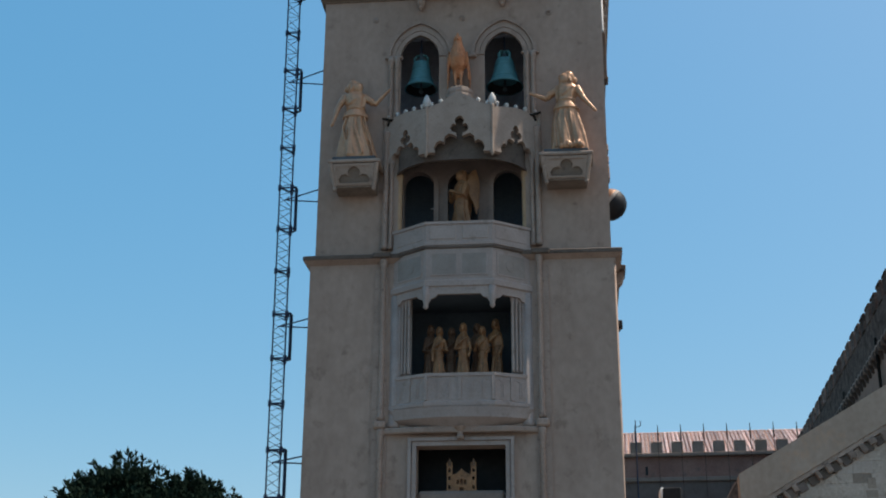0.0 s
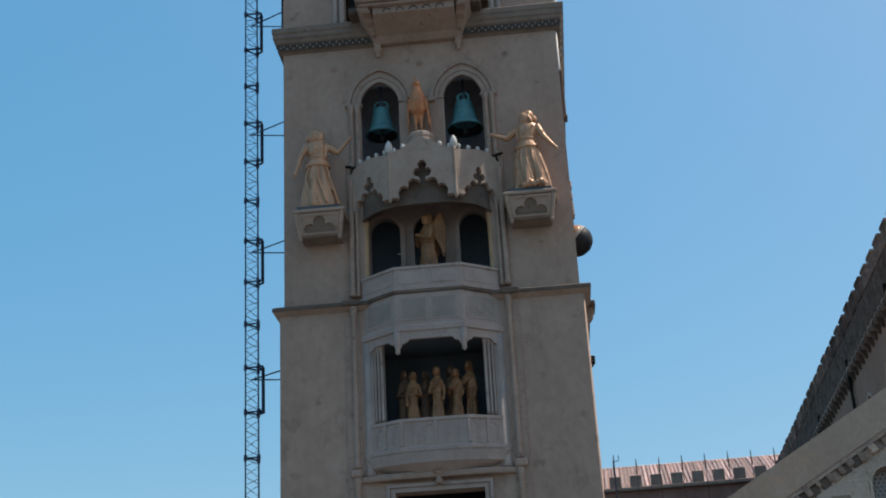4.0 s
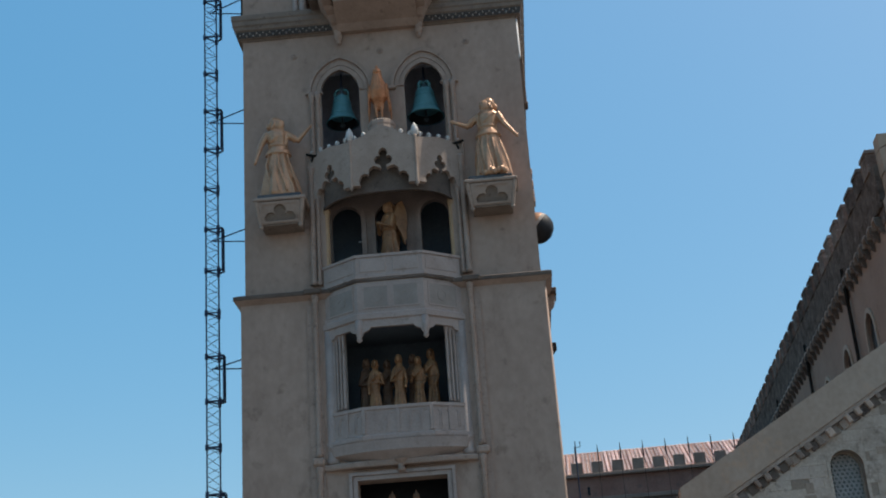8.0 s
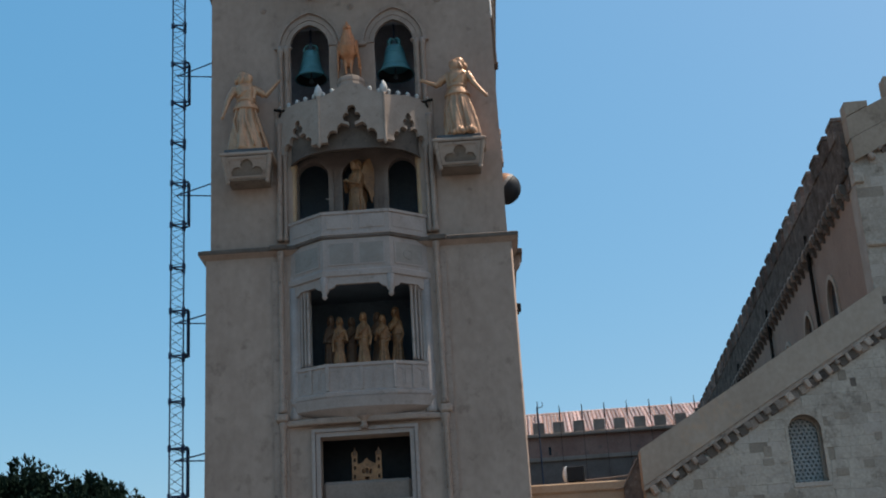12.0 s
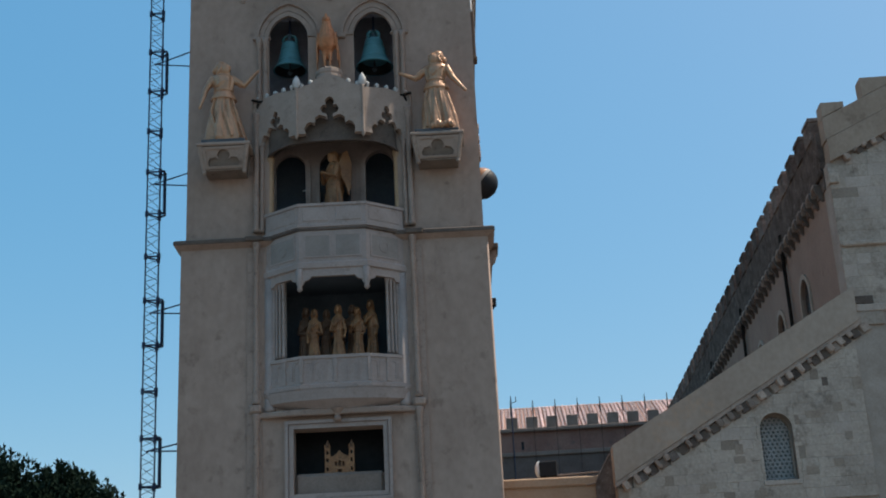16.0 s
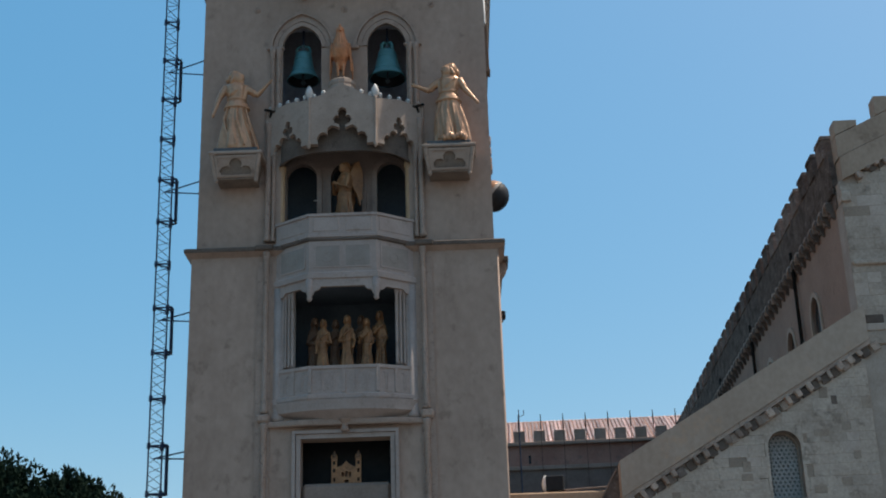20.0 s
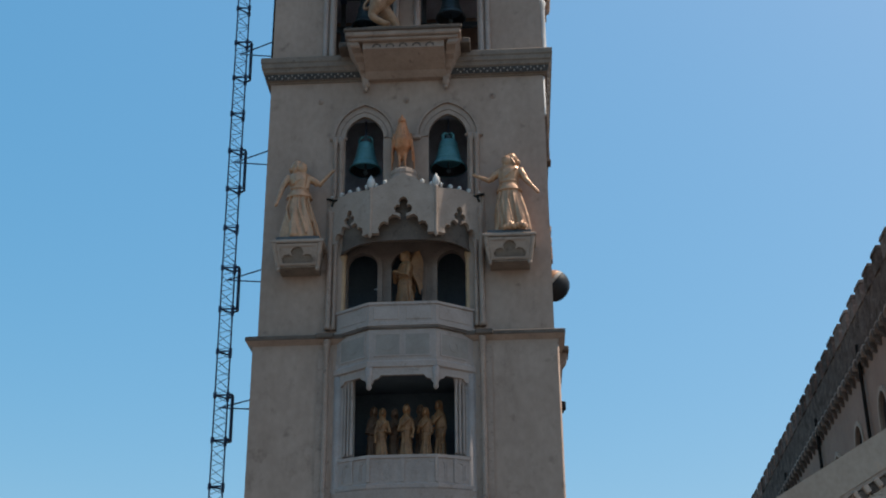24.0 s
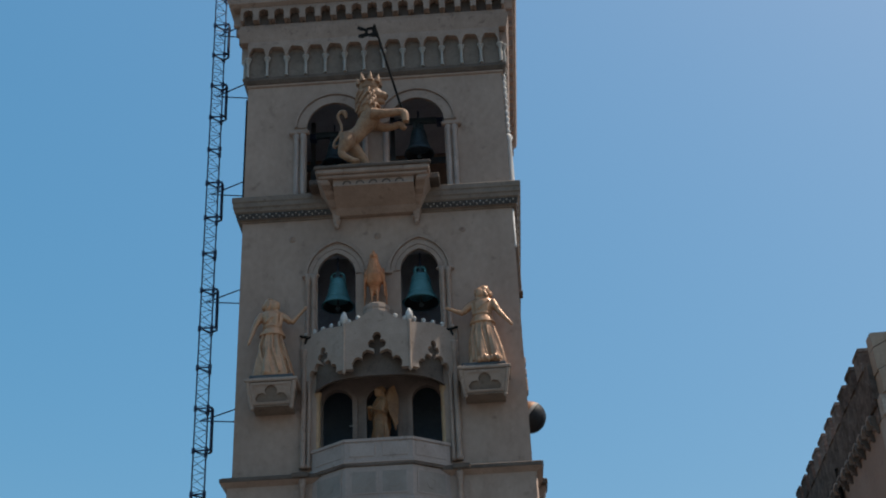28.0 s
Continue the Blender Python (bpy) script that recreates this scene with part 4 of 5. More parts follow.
    for s in (-1, 1):
        tube(bm, [(hx + s * 0.046 * q, -0.006 * q, zc + 0.004 * q), (hx + s * 0.052 * q, 0.016 * q, zc - 0.045 * q), (hx + s * 0.040 * q, 0.035 * q, zc - 0.085 * q)], [0.010 * q, 0.016 * q, 0.008 * q], 8)
    bm.verts.ensure_lookup_table()
    bmesh.ops.rotate(bm, verts=bm.verts[first_head:], cent=(hx, 0, zc), matrix=Matrix.Rotation(radians(face), 3, "Z"))
    tube(bm, [(hx, 0.03 * h, 0.93 * h), (hx, 0.048 * h, 0.87 * h), (hx * 0.7, 0.058 * h, 0.80 * h), (hx * 0.5, 0.064 * h, 0.72 * h)], [0.03 * h, 0.044 * h, 0.05 * h, 0.03 * h], 10)
    lathe(bm, [(0.084 * h, 0.600 * h), (0.094 * h, 0.608 * h), (0.092 * h, 0.624 * h), (0.084 * h, 0.630 * h)], (sway * math.sin(1.95) * h, 0, 0), 20, 1.02 * stout, 0.86 * stout)
    if stout > 1:
        px = sway * math.sin(1.8) * h
        lathe(bm, [(0.088 * h, 0.615 * h), (0.106 * h, 0.585 * h), (0.128 * h, 0.545 * h), (0.142 * h, 0.505 * h), (0.126 * h, 0.50 * h)], (px, 0, 0), 22, 1.02, 0.80)
        for k in range(5):
            a = -2.5 + 0.45 * k
            tube(bm, [(px + 0.10 * h * math.cos(a), 0.08 * h * math.sin(a), 0.58 * h), (px + (0.145 + kick * 0.2) * h * math.cos(a), 0.108 * h * math.sin(a), 0.36 * h), (px + 0.05 * h * kick * 10 + 0.185 * h * math.cos(a + 0.25), 0.14 * h * math.sin(a + 0.25), 0.04 * h)], [0.008 * h, 0.014 * h, 0.014 * h], 7)
    for k in range(3):
        tube(bm, [((0.08 - 0.05 * k) * h, -0.072 * h, 0.76 * h), ((0.0 - 0.02 * k) * h, -0.086 * h, (0.70 - 0.02 * k) * h), ((-0.07 + 0.02 * k) * h, -0.070 * h, 0.64 * h)], [0.010 * h, 0.014 * h, 0.008 * h], 6)
    for s, pts in arms:
        sh = (s * 0.088 * h * stout, 0, 0.772 * h)
        pth = [sh] + [(s * x * h, y * h, z * h) for x, y, z in pts]
        tube(bm, pth, [0.036 * h * stout, 0.029 * h * stout, 0.018 * h][:len(pth)], 9)
        mid = Vector(pth[0]).lerp(Vector(pth[1]), 0.7)
        tube(bm, [pth[0], mid, mid + Vector((0, 0, -0.05 * h))], [0.038 * h * stout, 0.035 * h * stout, 0.010 * h], 9)
        e = Vector(pth[-1])
        d = (e - Vector(pth[-2])).normalized()
        blob(bm, e + d * 0.018 * h, 0.022 * h, 0.020 * h, 0.024 * h, 10)
        tube(bm, [e, e + d * 0.05 * h], [0.018 * h, 0.010 * h], 6)
    if wings:
        for s in (-1, 1):
            out = [(0.0, 0.80), (0.06, 0.94), (0.14, 0.98), (0.20, 0.84), (0.21, 0.70), (0.185, 0.56), (0.195, 0.50), (0.165, 0.46), (0.165, 0.40), (0.14, 0.42), (0.10, 0.54), (0.05, 0.60)]
            w = plate([((0.05 + x * 0.78) * h, (z + 0.02) * h) for x, z in out], (), -0.015 * h, 0.015 * h)
            bmesh.ops.transform(w, matrix=pose(s * 0.03 * h, 0, 0, 0, 0, 90 - s * 14), verts=w.verts)
            me = bpy.data.meshes.new("w")
            w.to_mesh(me)
            bm.from_mesh(me)
            w.free()
    if feet:
        for i in range(7):
            blob(bm, ((-0.06 + 0.035 * i) * h, -0.15 * h, (0.025 + 0.012 * (i % 3)) * h), 0.026 * h, 0.03 * h, 0.036 * h, 8)
    if halo:
        lathe(bm, [(0.070 * h, 0.975 * h), (0.080 * h, 0.98 * h), (0.080 * h, 0.988 * h), (0.070 * h, 0.992 * h)], (hx, 0, 0), 16)
    ob = part(name, bm, mat, None, smooth=True)
    ob.matrix_basis = pose(*at, 0, 0, turn)
    fuse(ob, 0.0062 * h)
    return tagged(ob, label, cat, group)


figure("statue", "gilded draped figure with one arm raised towards the bell", (-3.50, -0.58, 18.9), 3.0,
       [(1, [(0.235, -0.03, 0.675), (0.36, -0.04, 0.825)]), (-1, [(0.17, -0.02, 0.63), (0.225, -0.06, 0.42)])], GOLD, 8, flare=0.185, sway=0.02, kick=0.10, stout=1.14, skull=1.28, face=65, group="statues beside the bells")
figure("statue", "gilded draped figure on a bracket reaching for the bell", (3.48, -0.58, 18.9), 3.0,
       [(-1, [(0.24, -0.02, 0.66), (0.38, -0.02, 0.735)]), (1, [(0.17, -0.02, 0.63), (0.285, -0.06, 0.47)])], GOLD, -8, flare=0.19, sway=-0.02, kick=0.03, feet=True, stout=1.14, skull=1.28, face=-55, group="statues beside the bells")
figure("statue", "gilded winged figure with joined raised arms in the alcove", (-0.02, 0.16, 16.12), 2.72, [(-1, [(0.13, -0.06, 0.60), (0.03, -0.14, 0.66)]), (1, [(0.13, -0.06, 0.60), (0.03, -0.14, 0.66)])], CREAM, -52,
       wings=True, flare=0.155)
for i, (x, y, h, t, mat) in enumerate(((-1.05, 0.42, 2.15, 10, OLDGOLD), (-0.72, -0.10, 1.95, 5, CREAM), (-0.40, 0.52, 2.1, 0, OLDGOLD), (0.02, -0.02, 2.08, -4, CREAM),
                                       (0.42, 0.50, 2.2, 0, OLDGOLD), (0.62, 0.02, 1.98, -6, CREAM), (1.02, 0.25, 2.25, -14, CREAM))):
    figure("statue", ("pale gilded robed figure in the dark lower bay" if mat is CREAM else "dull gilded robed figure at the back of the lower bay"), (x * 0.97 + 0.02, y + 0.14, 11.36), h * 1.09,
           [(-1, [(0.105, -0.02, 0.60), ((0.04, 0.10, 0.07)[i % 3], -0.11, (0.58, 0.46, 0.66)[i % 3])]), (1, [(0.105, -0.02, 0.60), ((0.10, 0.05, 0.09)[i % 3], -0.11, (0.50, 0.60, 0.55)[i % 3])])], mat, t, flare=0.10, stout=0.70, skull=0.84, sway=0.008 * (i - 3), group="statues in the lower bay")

# the cock on its pedestal
bm = bmesh.new()
limb(bm, [(0, 0.08, 0.40), (0, 0.05, 0.60), (0, 0.0, 0.86), (0, -0.05, 1.10), (0, -0.10, 1.34), (0, -0.14, 1.54), (0, -0.16, 1.70)], [0.09, 0.20, 0.31, 0.33, 0.26, 0.19, 0.17], 18)
blob(bm, (0, -0.19, 1.74), 0.17, 0.19, 0.15, 14)
tube(bm, [(0, -0.32, 1.73), (0.02, -0.46, 1.64)], [0.065, 0.015], 7)
for i in range(5):
    blob(bm, (0, -0.30 + 0.07 * i, 1.89 + 0.03 * math.sin(i * 0.8)), 0.05, 0.05, 0.065, 6)
for s in (-1, 1):
    blob(bm, (s * 0.05, -0.30, 1.56), 0.04, 0.04, 0.10, 6)
    blob(bm, (s * 0.32, 0.03, 1.08), 0.075, 0.24, 0.30, 12, Euler((0.3, s * 0.10, 0)).to_matrix().to_4x4())
    for k in range(4):
        tube(bm, [(s * 0.36, -0.10 + 0.09 * k, 1.10 - 0.05 * k), (s * 0.39, 0.0 + 0.09 * k, 0.66 - 0.05 * k), (s * 0.37, 0.06 + 0.09 * k, 0.34 + 0.04 * k)], [0.055, 0.045, 0.012], 6)
    tube(bm, [(s * 0.37, 0.22, 0.95), (s * 0.42, 0.30, 0.50), (s * 0.43, 0.32, 0.06)], [0.06, 0.055, 0.02], 6)
    tube(bm, [(s * 0.10, 0.0, 0.60), (s * 0.105, -0.03, 0.38), (s * 0.10, 0.0, 0.06)], [0.11, 0.06, 0.042], 8)
    for k in (-0.08, 0, 0.08):
        tube(bm, [(s * 0.10, 0, 0.06), (s * 0.10 + k, -0.16, 0.02)], [0.035, 0.015], 6)
for i in range(16):
    a = i * 2 * math.pi / 16
    tube(bm, [(0.16 * math.cos(a), -0.16 + 0.16 * math.sin(a), 1.56), (0.24 * math.cos(a), -0.10 + 0.24 * math.sin(a), 1.36), (0.31 * math.cos(a), -0.06 + 0.30 * math.sin(a), 1.16)], [0.03, 0.04, 0.01], 6)
for i in range(6):
    a = -0.5 + i * 0.2
    tube(bm, [(a * 0.2, 0.26, 0.95), (a * 0.5, 0.52, 1.20), (a * 0.7, 0.66, 1.0), (a * 0.8, 0.70, 0.55)], [0.07, 0.06, 0.05, 0.015], 6)
cock = tagged(part("cock_statue", bm, ORANGE, smooth=True), "gilded statue of a cock standing upright on a white pedestal", "statue")
fuse(cock, 0.016)
cock.matrix_basis = pose(-0.08, -0.46, 21.44) @ Matrix.Diagonal((0.86, 0.9, 0.99, 1))
part("cock_base", lathe(bmesh.new(), [(0.28, 0), (0.28, 0.05), (0.24, 0.07)], (-0.06, -0.46, 21.38), 14), BLACK, tower, "small dark metal base")

# the rearing lion with its flag
bm = bmesh.new()
limb(bm, [(-0.36, 0, 0.98), (-0.24, 0, 1.16), (0.0, 0, 1.32), (0.16, 0, 1.50), (0.34, 0, 1.76), (0.52, 0, 2.06), (0.56, 0, 2.34)], [0.22, 0.31, 0.28, 0.27, 0.32, 0.36, 0.32])
blob(bm, (-0.28, 0, 1.08), 0.30, 0.33, 0.32, 14)
blob(bm, (0.58, 0, 2.02), 0.30, 0.36, 0.34, 14)
limb(bm, [(0.42, 0, 2.16), (0.44, 0, 2.50), (0.46, 0, 2.90), (0.48, 0, 3.2), (0.50, 0, 3.36)], [0.33, 0.37, 0.36, 0.31, 0.20])
for i in range(44):
    a, lv = 0.75 + (i * 2.97) % 4.8, i / 44
    c, s = math.cos(a), math.sin(a)
    top = 3.25 - 0.7 * lv
    limb(bm, [(0.50 + 0.22 * c, 0.26 * s, top), (0.46 + 0.36 * c, 0.37 * s, top - 0.14), (0.43 + 0.40 * c, 0.41 * s, top - 0.26), (0.42 + 0.43 * c, 0.43 * s, top - 0.36)], [0.04, 0.065, 0.05, 0.012])
blob(bm, (0.72, 0, 3.02), 0.28, 0.27, 0.29, 14)
limb(bm, [(0.80, 0, 3.02), (1.00, 0, 2.96), (1.13, 0, 2.91)], [0.22, 0.17, 0.12])
limb(bm, [(0.76, 0, 2.80), (0.94, 0, 2.71), (1.05, 0, 2.70)], [0.15, 0.11, 0.07])
blob(bm, (1.08, 0, 3.03), 0.06, 0.08, 0.05, 8)
for s in (-1, 1):
    blob(bm, (0.50, s * 0.24, 3.24), 0.07, 0.06, 0.10, 8)
    blob(bm, (0.84, s * 0.12, 3.12), 0.06, 0.05, 0.05, 8)
limb(bm, [(0.60, -0.26, 2.02), (0.92, -0.30, 1.98), (1.28, -0.27, 2.02), (1.58, -0.24, 2.06), (1.74, -0.22, 1.96), (1.79, -0.22, 1.62)], [0.24, 0.18, 0.14, 0.14, 0.15, 0.11])
limb(bm, [(0.62, 0.20, 1.92), (0.96, 0.22, 1.76), (1.28, 0.20, 1.74), (1.54, 0.18, 1.80), (1.72, 0.18, 1.60)], [0.22, 0.16, 0.13, 0.13, 0.09])
limb(bm, [(-0.26, -0.22, 1.14), (-0.30, -0.27, 0.86), (-0.40, -0.28, 0.62), (-0.46, -0.28, 0.44), (-0.36, -0.28, 0.30), (-0.18, -0.27, 0.18), (-0.02, -0.27, 0.09), (0.14, -0.27, 0.06)], [0.30, 0.27, 0.19, 0.135, 0.12, 0.115, 0.11, 0.08])
limb(bm, [(-0.20, 0.22, 1.08), (0.00, 0.26, 0.82), (0.18, 0.27, 0.60), (0.30, 0.27, 0.42), (0.36, 0.27, 0.24), (0.42, 0.27, 0.10), (0.50, 0.27, 0.06)], [0.28, 0.23, 0.17, 0.13, 0.12, 0.11, 0.08])
for x, y in ((0.10, -0.27), (0.46, 0.27)):
    for k in (-0.07, 0.0, 0.07):
        blob(bm, (x, y + k, 0.06), 0.07, 0.04, 0.055, 6)
limb(bm, [(-0.46, 0, 1.10), (-0.66, 0, 0.90), (-0.76, 0, 0.92), (-0.73, 0, 1.12), (-0.55, 0, 1.42), (-0.49, 0, 1.72), (-0.58, 0, 2.02), (-0.62, 0, 2.22), (-0.52, 0, 2.38), (-0.39, 0, 2.34), (-0.33, 0, 2.10)], [0.06, 0.055, 0.055, 0.055, 0.05, 0.05, 0.055, 0.06, 0.07, 0.10, 0.05])
lathe(bm, [(0.30, 3.20), (0.35, 3.24), (0.36, 3.42), (0.37, 3.52), (0.33, 3.52)], (0.50, 0, 0), 18)
for i in range(8):
    a = math.pi * i / 4 + 0.2
    tube(bm, [(0.50 + 0.35 * math.cos(a), 0.35 * math.sin(a), 3.46), (0.50 + 0.40 * math.cos(a), 0.40 * math.sin(a), 3.58), (0.50 + 0.42 * math.cos(a), 0.42 * math.sin(a), 3.68), (0.50 + 0.45 * math.cos(a), 0.45 * math.sin(a), 3.80)], [0.13, 0.09, 0.05, 0.012], 7)
box(bm, -0.60, 0.62, -0.29, 0.34, -0.17, -0.02)
lathe(bm, [(0.36, 2.40), (0.41, 2.42), (0.41, 2.49), (0.36, 2.51)], (0.50, 0, 0), 20)
lion = tagged(part("lion_statue", bm, LIONGOLD, smooth=True), "gilded rearing lion with a crown, standing on the stone platform", "statue")
fuse(lion, 0.019)
lion.matrix_basis = Matrix.Translation((-0.60, -1.12, 26.49))
flag = thing("flag_pole", "dark metal pole with a small cut-out banner beside the lion", "flagpole", (0, -1.15, 0))
part("pole", tube(bmesh.new(), [(1.16, 0, 28.35), (0.13, 0, 32.72)], 0.045), PIPE, flag)
wave = [(0.0, 0.0), (-0.2, -0.02), (-0.34, -0.08), (-0.60, 0.06), (-0.66, -0.04), (-0.52, -0.14), (-0.34, -0.20), (-0.40, -0.30), (-0.60, -0.34), (-0.62, -0.46), (-0.46, -0.50), (-0.28, -0.42), (-0.16, -0.46), (0.08, -0.50)]
holes = [[(-0.26, -0.16), (-0.12, -0.12), (-0.10, -0.28), (-0.24, -0.34)]]
bm = plate([(x + 0.15, 32.64 + z) for x, z in wave], [[(x + 0.15, 32.64 + z) for x, z in h] for h in holes], -0.015, 0.015)
part("banner", bm, PIPE, flag)

# the little church in the square window
toy = thing("model_church", "small gilded model church with two towers in a window", "model", (-0.01, 0.18, 8.36))
part("model_front", plate([(-0.30, 0), (0.30, 0), (0.30, 0.50), (0.14, 0.52), (0, 0.68), (-0.14, 0.52), (-0.30, 0.50)],
                          [opening(-0.11, 0.04, 0.05, 0.30, 0.20, 4), opening(0.0, 0.045, 0.05, 0.33, 0.20, 4), opening(0.11, 0.04, 0.05, 0.30, 0.20, 4), opening(0, 0.06, 0.05, 0.07, 0.0005, 5)], 0, 0.08), CREAM, toy)
part("model_body", block(-0.29, 0.29, 0.10, 0.7, 0, 0.46), OLDGOLD, toy)
part("model_roof", plate([(-0.32, 0.47), (0.32, 0.47), (0, 0.66)], (), 0.09, 0.72), OLDGOLD, toy)
part("model_porch", plate([(-0.13, 0), (-0.07, 0), (-0.07, 0.10), (0.07, 0.10), (0.07, 0), (0.13, 0), (0.13, 0.12), (0, 0.18), (-0.13, 0.12)], (), -0.06, -0.002), CREAM, toy)
for s in (-1, 1):
    tw = part("model_tower", plate([(s * 0.36 - 0.08, 0), (s * 0.36 + 0.08, 0), (s * 0.36 + 0.08, 0.76), (s * 0.36 - 0.08, 0.76)],
                                   [opening(s * 0.36, 0.035, 0.04, z + 0.08, z, 4) for z in (0.06, 0.33, 0.56)], -0.02, 0.14), CREAM, toy)
    part("model_spire", lathe(bmesh.new(), [(0.10, 0.76), (0.10, 0.79), (0.07, 0.82), (0.02, 0.96), (0.012, 1.0)], (s * 0.36, 0.06, 0), 8), OLDGOLD, toy)
    for q in (-1, 1):
        part("model_pinnacle", lathe(bmesh.new(), [(0.02, 0.76), (0.02, 0.83), (0.005, 0.88)], (s * 0.36 + q * 0.07, -0.01, 0), 6), CREAM, toy)

# ---- hoist mast beside the tower ----
MAST_H, SEC, Z0, W = 44.0, 1.509, 0.961, 0.215
mast = thing("hoist_mast", "dark blue steel lattice mast tied to the flank of the tower", "mast")
mast.matrix_basis = pose(-6.05, 1.9, 0, 0, -0.42)
CHORDS = ((-W, -0.16), (W, -0.16), (W * 0.55, 0.24))
SIDES = tuple(zip(CHORDS, CHORDS[1:] + CHORDS[:1]))
chord = part("chord", tube(bmesh.new(), [(0, 0, 0), (0, 0, SEC)], 0.026, 6), IRON, mast)
chord.matrix_basis = pose(*CHORDS[0], Z0)
braces = []
for (x, y), (p, q) in SIDES:
    for k in range(5):
        s, e = ((x, y), (p, q)) if k % 2 else ((p, q), (x, y))
        braces.append(part("brace", tube(bmesh.new(), [(*s, k * SEC / 5 + 0.04), (*e, (k + 1) * SEC / 5)], 0.011, 5), IRON, mast))
        braces[-1].matrix_basis = pose(0, 0, Z0)
rest = bmesh.new()
for i in range(28):
    for c in CHORDS:
        if i or c != CHORDS[0]:
            again(chord, pose(*c, Z0 + i * SEC))
    if 5 <= i < 24:
        for b in braces:
            again(b, pose(0, 0, Z0 + i * SEC))
    elif i:
        for (x, y), (p, q) in SIDES:
            for k in range(5):
                s, e = ((x, y), (p, q)) if k % 2 else ((p, q), (x, y))
                tube(rest, [(*s, Z0 + i * SEC + k * SEC / 5 + 0.04), (*e, Z0 + i * SEC + (k + 1) * SEC / 5)], 0.011, 5)
tagged(part("brace_lattice", rest, IRON, mast), kind="stuff")
col = bmesh.new()
for (x, y), (p, q) in SIDES:
    for z in (0.0,):
        tube(col, [(x, y, z), (p, q, z)], 0.030, 6)
for x, y in CHORDS:
    lathe(col, [(0.055, -0.10), (0.06, -0.08), (0.06, 0.08), (0.055, 0.10)], (x, y, 0), 8)
joint = part("mast_joint", col, IRON, mast)
joint.matrix_basis = pose(0, 0, Z0)
for i in range(1, 28):
    again(joint, pose(0, 0, Z0 + i * SEC))
fr_bm = bmesh.new()
for y, r in ((-0.16, 0.030), (0.06, 0.034)):
    tube(fr_bm, [(W + 0.13, y, 0), (W + 0.13, y, SEC)], r, 6)
for z in (0.0, SEC):
    tube(fr_bm, [(W, -0.16, z), (W + 0.13, -0.16, z)], 0.045, 6)
    tube(fr_bm, [(W * 0.6, 0.2, z), (W + 0.13, 0.06, z)], 0.04, 6)
    tube(fr_bm, [(W + 0.13, -0.16, z), (W + 0.13, 0.06, z)], 0.04, 6)
tie = part("tie_frame", fr_bm, IRON, mast)
bar = part("tie_bar", tube(bmesh.new(), [(-0.1, 0.1, 1.15), (1.42, -0.55, 1.28)], 0.026, 6), IRON, mast)
strut = part("tie_strut", tube(bmesh.new(), [(0.0, 0.1, 1.15), (1.42, 0.35, 1.12)], 0.024, 6), IRON, mast)
levels = [Z0 + SEC * k for k in (2, 5, 8, 11, 14, 17, 20, 22, 25)]
for ob in (tie, bar, strut):
    ob.matrix_basis = pose(0, 0, levels[0])
    for z in levels[1:]:
        again(ob, pose(0, 0, z))
part("mast_foot", block(-0.5, 0.5, -0.5, 0.5, 0, Z0 - 0.1, 0.03), CONCRETE, mast)

# ---- the church ----
CH = -2.5
church = thing("church", "pale stone church with a sloping aisle front and crenellated nave", "church", (16.75, 3.0, 0), CH)
SL = 0.58
AU = -8.18          # outer corner of the aisle
ZA = 8.13           # wall top at that corner


def slope(u):
    return ZA + (u - AU) * SL


# aisle front wall with its window
AW = (-2.94, 0.52, 0.52, 9.60, 7.95)
wall = plate([(AU, 0), (0.0, 0), (0.0, slope(0.0)), (AU, ZA)], [opening(*AW)], 0.08, 0.9)
aisle = part("aisle_front", wall, MORTAR, church)
rnd = random.Random(5)
course, z, cut_top = 0, 7.30, 7.3
while z < 13.0:
    h = rnd.uniform(0.28, 0.40)
    u = AU + 0.012
    if z > 12.4:
        h = 13.0 - z + 0.3
    u0 = max(AU + 0.01, AU + (z + h - ZA + 0.16) / SL)
    u = u0
    while u < -0.03:
        w = min(rnd.uniform(0.24, 0.85), -0.01 - u)
        if -0.01 - (u + w) < 0.3:
            w = -0.01 - u
        cut = [(u, u + w)]
        if z < 10.25 and u + w > AW[0] - 0.62 and u < AW[0] + 0.62:
            cut = [(a, b) for a, b in ((u, AW[0] - 0.62), (AW[0] + 0.62, u + w)) if b - a > 0.004]
            cut_top = z + h
        for a, b in cut:
            g = min(0.0015, (b - a) * 0.1)
            part("stone", block(a + g, b - g, rnd.uniform(0.0, 0.007) + (0.02 if b - a < 0.3 and rnd.random() < 0.3 else 0), 0.25, z + g, z + h - g, min(0.004, (b - a) * 0.2)), PATCH if 0.1 < b - a < 0.34 and rnd.random() < 0.6 else rnd.choices((ASHLAR, PINKISH), (91, 9))[0], aisle)
        u += w
    z += h
part("window_arch", plate([(AW[0] - 0.619, 7.3), (AW[0] + 0.619, 7.3), (AW[0] + 0.619, cut_top), (AW[0] - 0.619, cut_top)], [opening(*AW)], 0.004, 0.3), ASHLAR, church)
lat = part("aisle_window", arch_band(AW[0], 0.485, 0.485, AW[3], 0.034, 0.46, 0.62, 1.64), ASHLAR, church, "arched window with a pierced stone lattice")
part("window_glass", plate(opening(*AW), (), 0.60, 0.64), FROST, lat)
bm = bmesh.new()
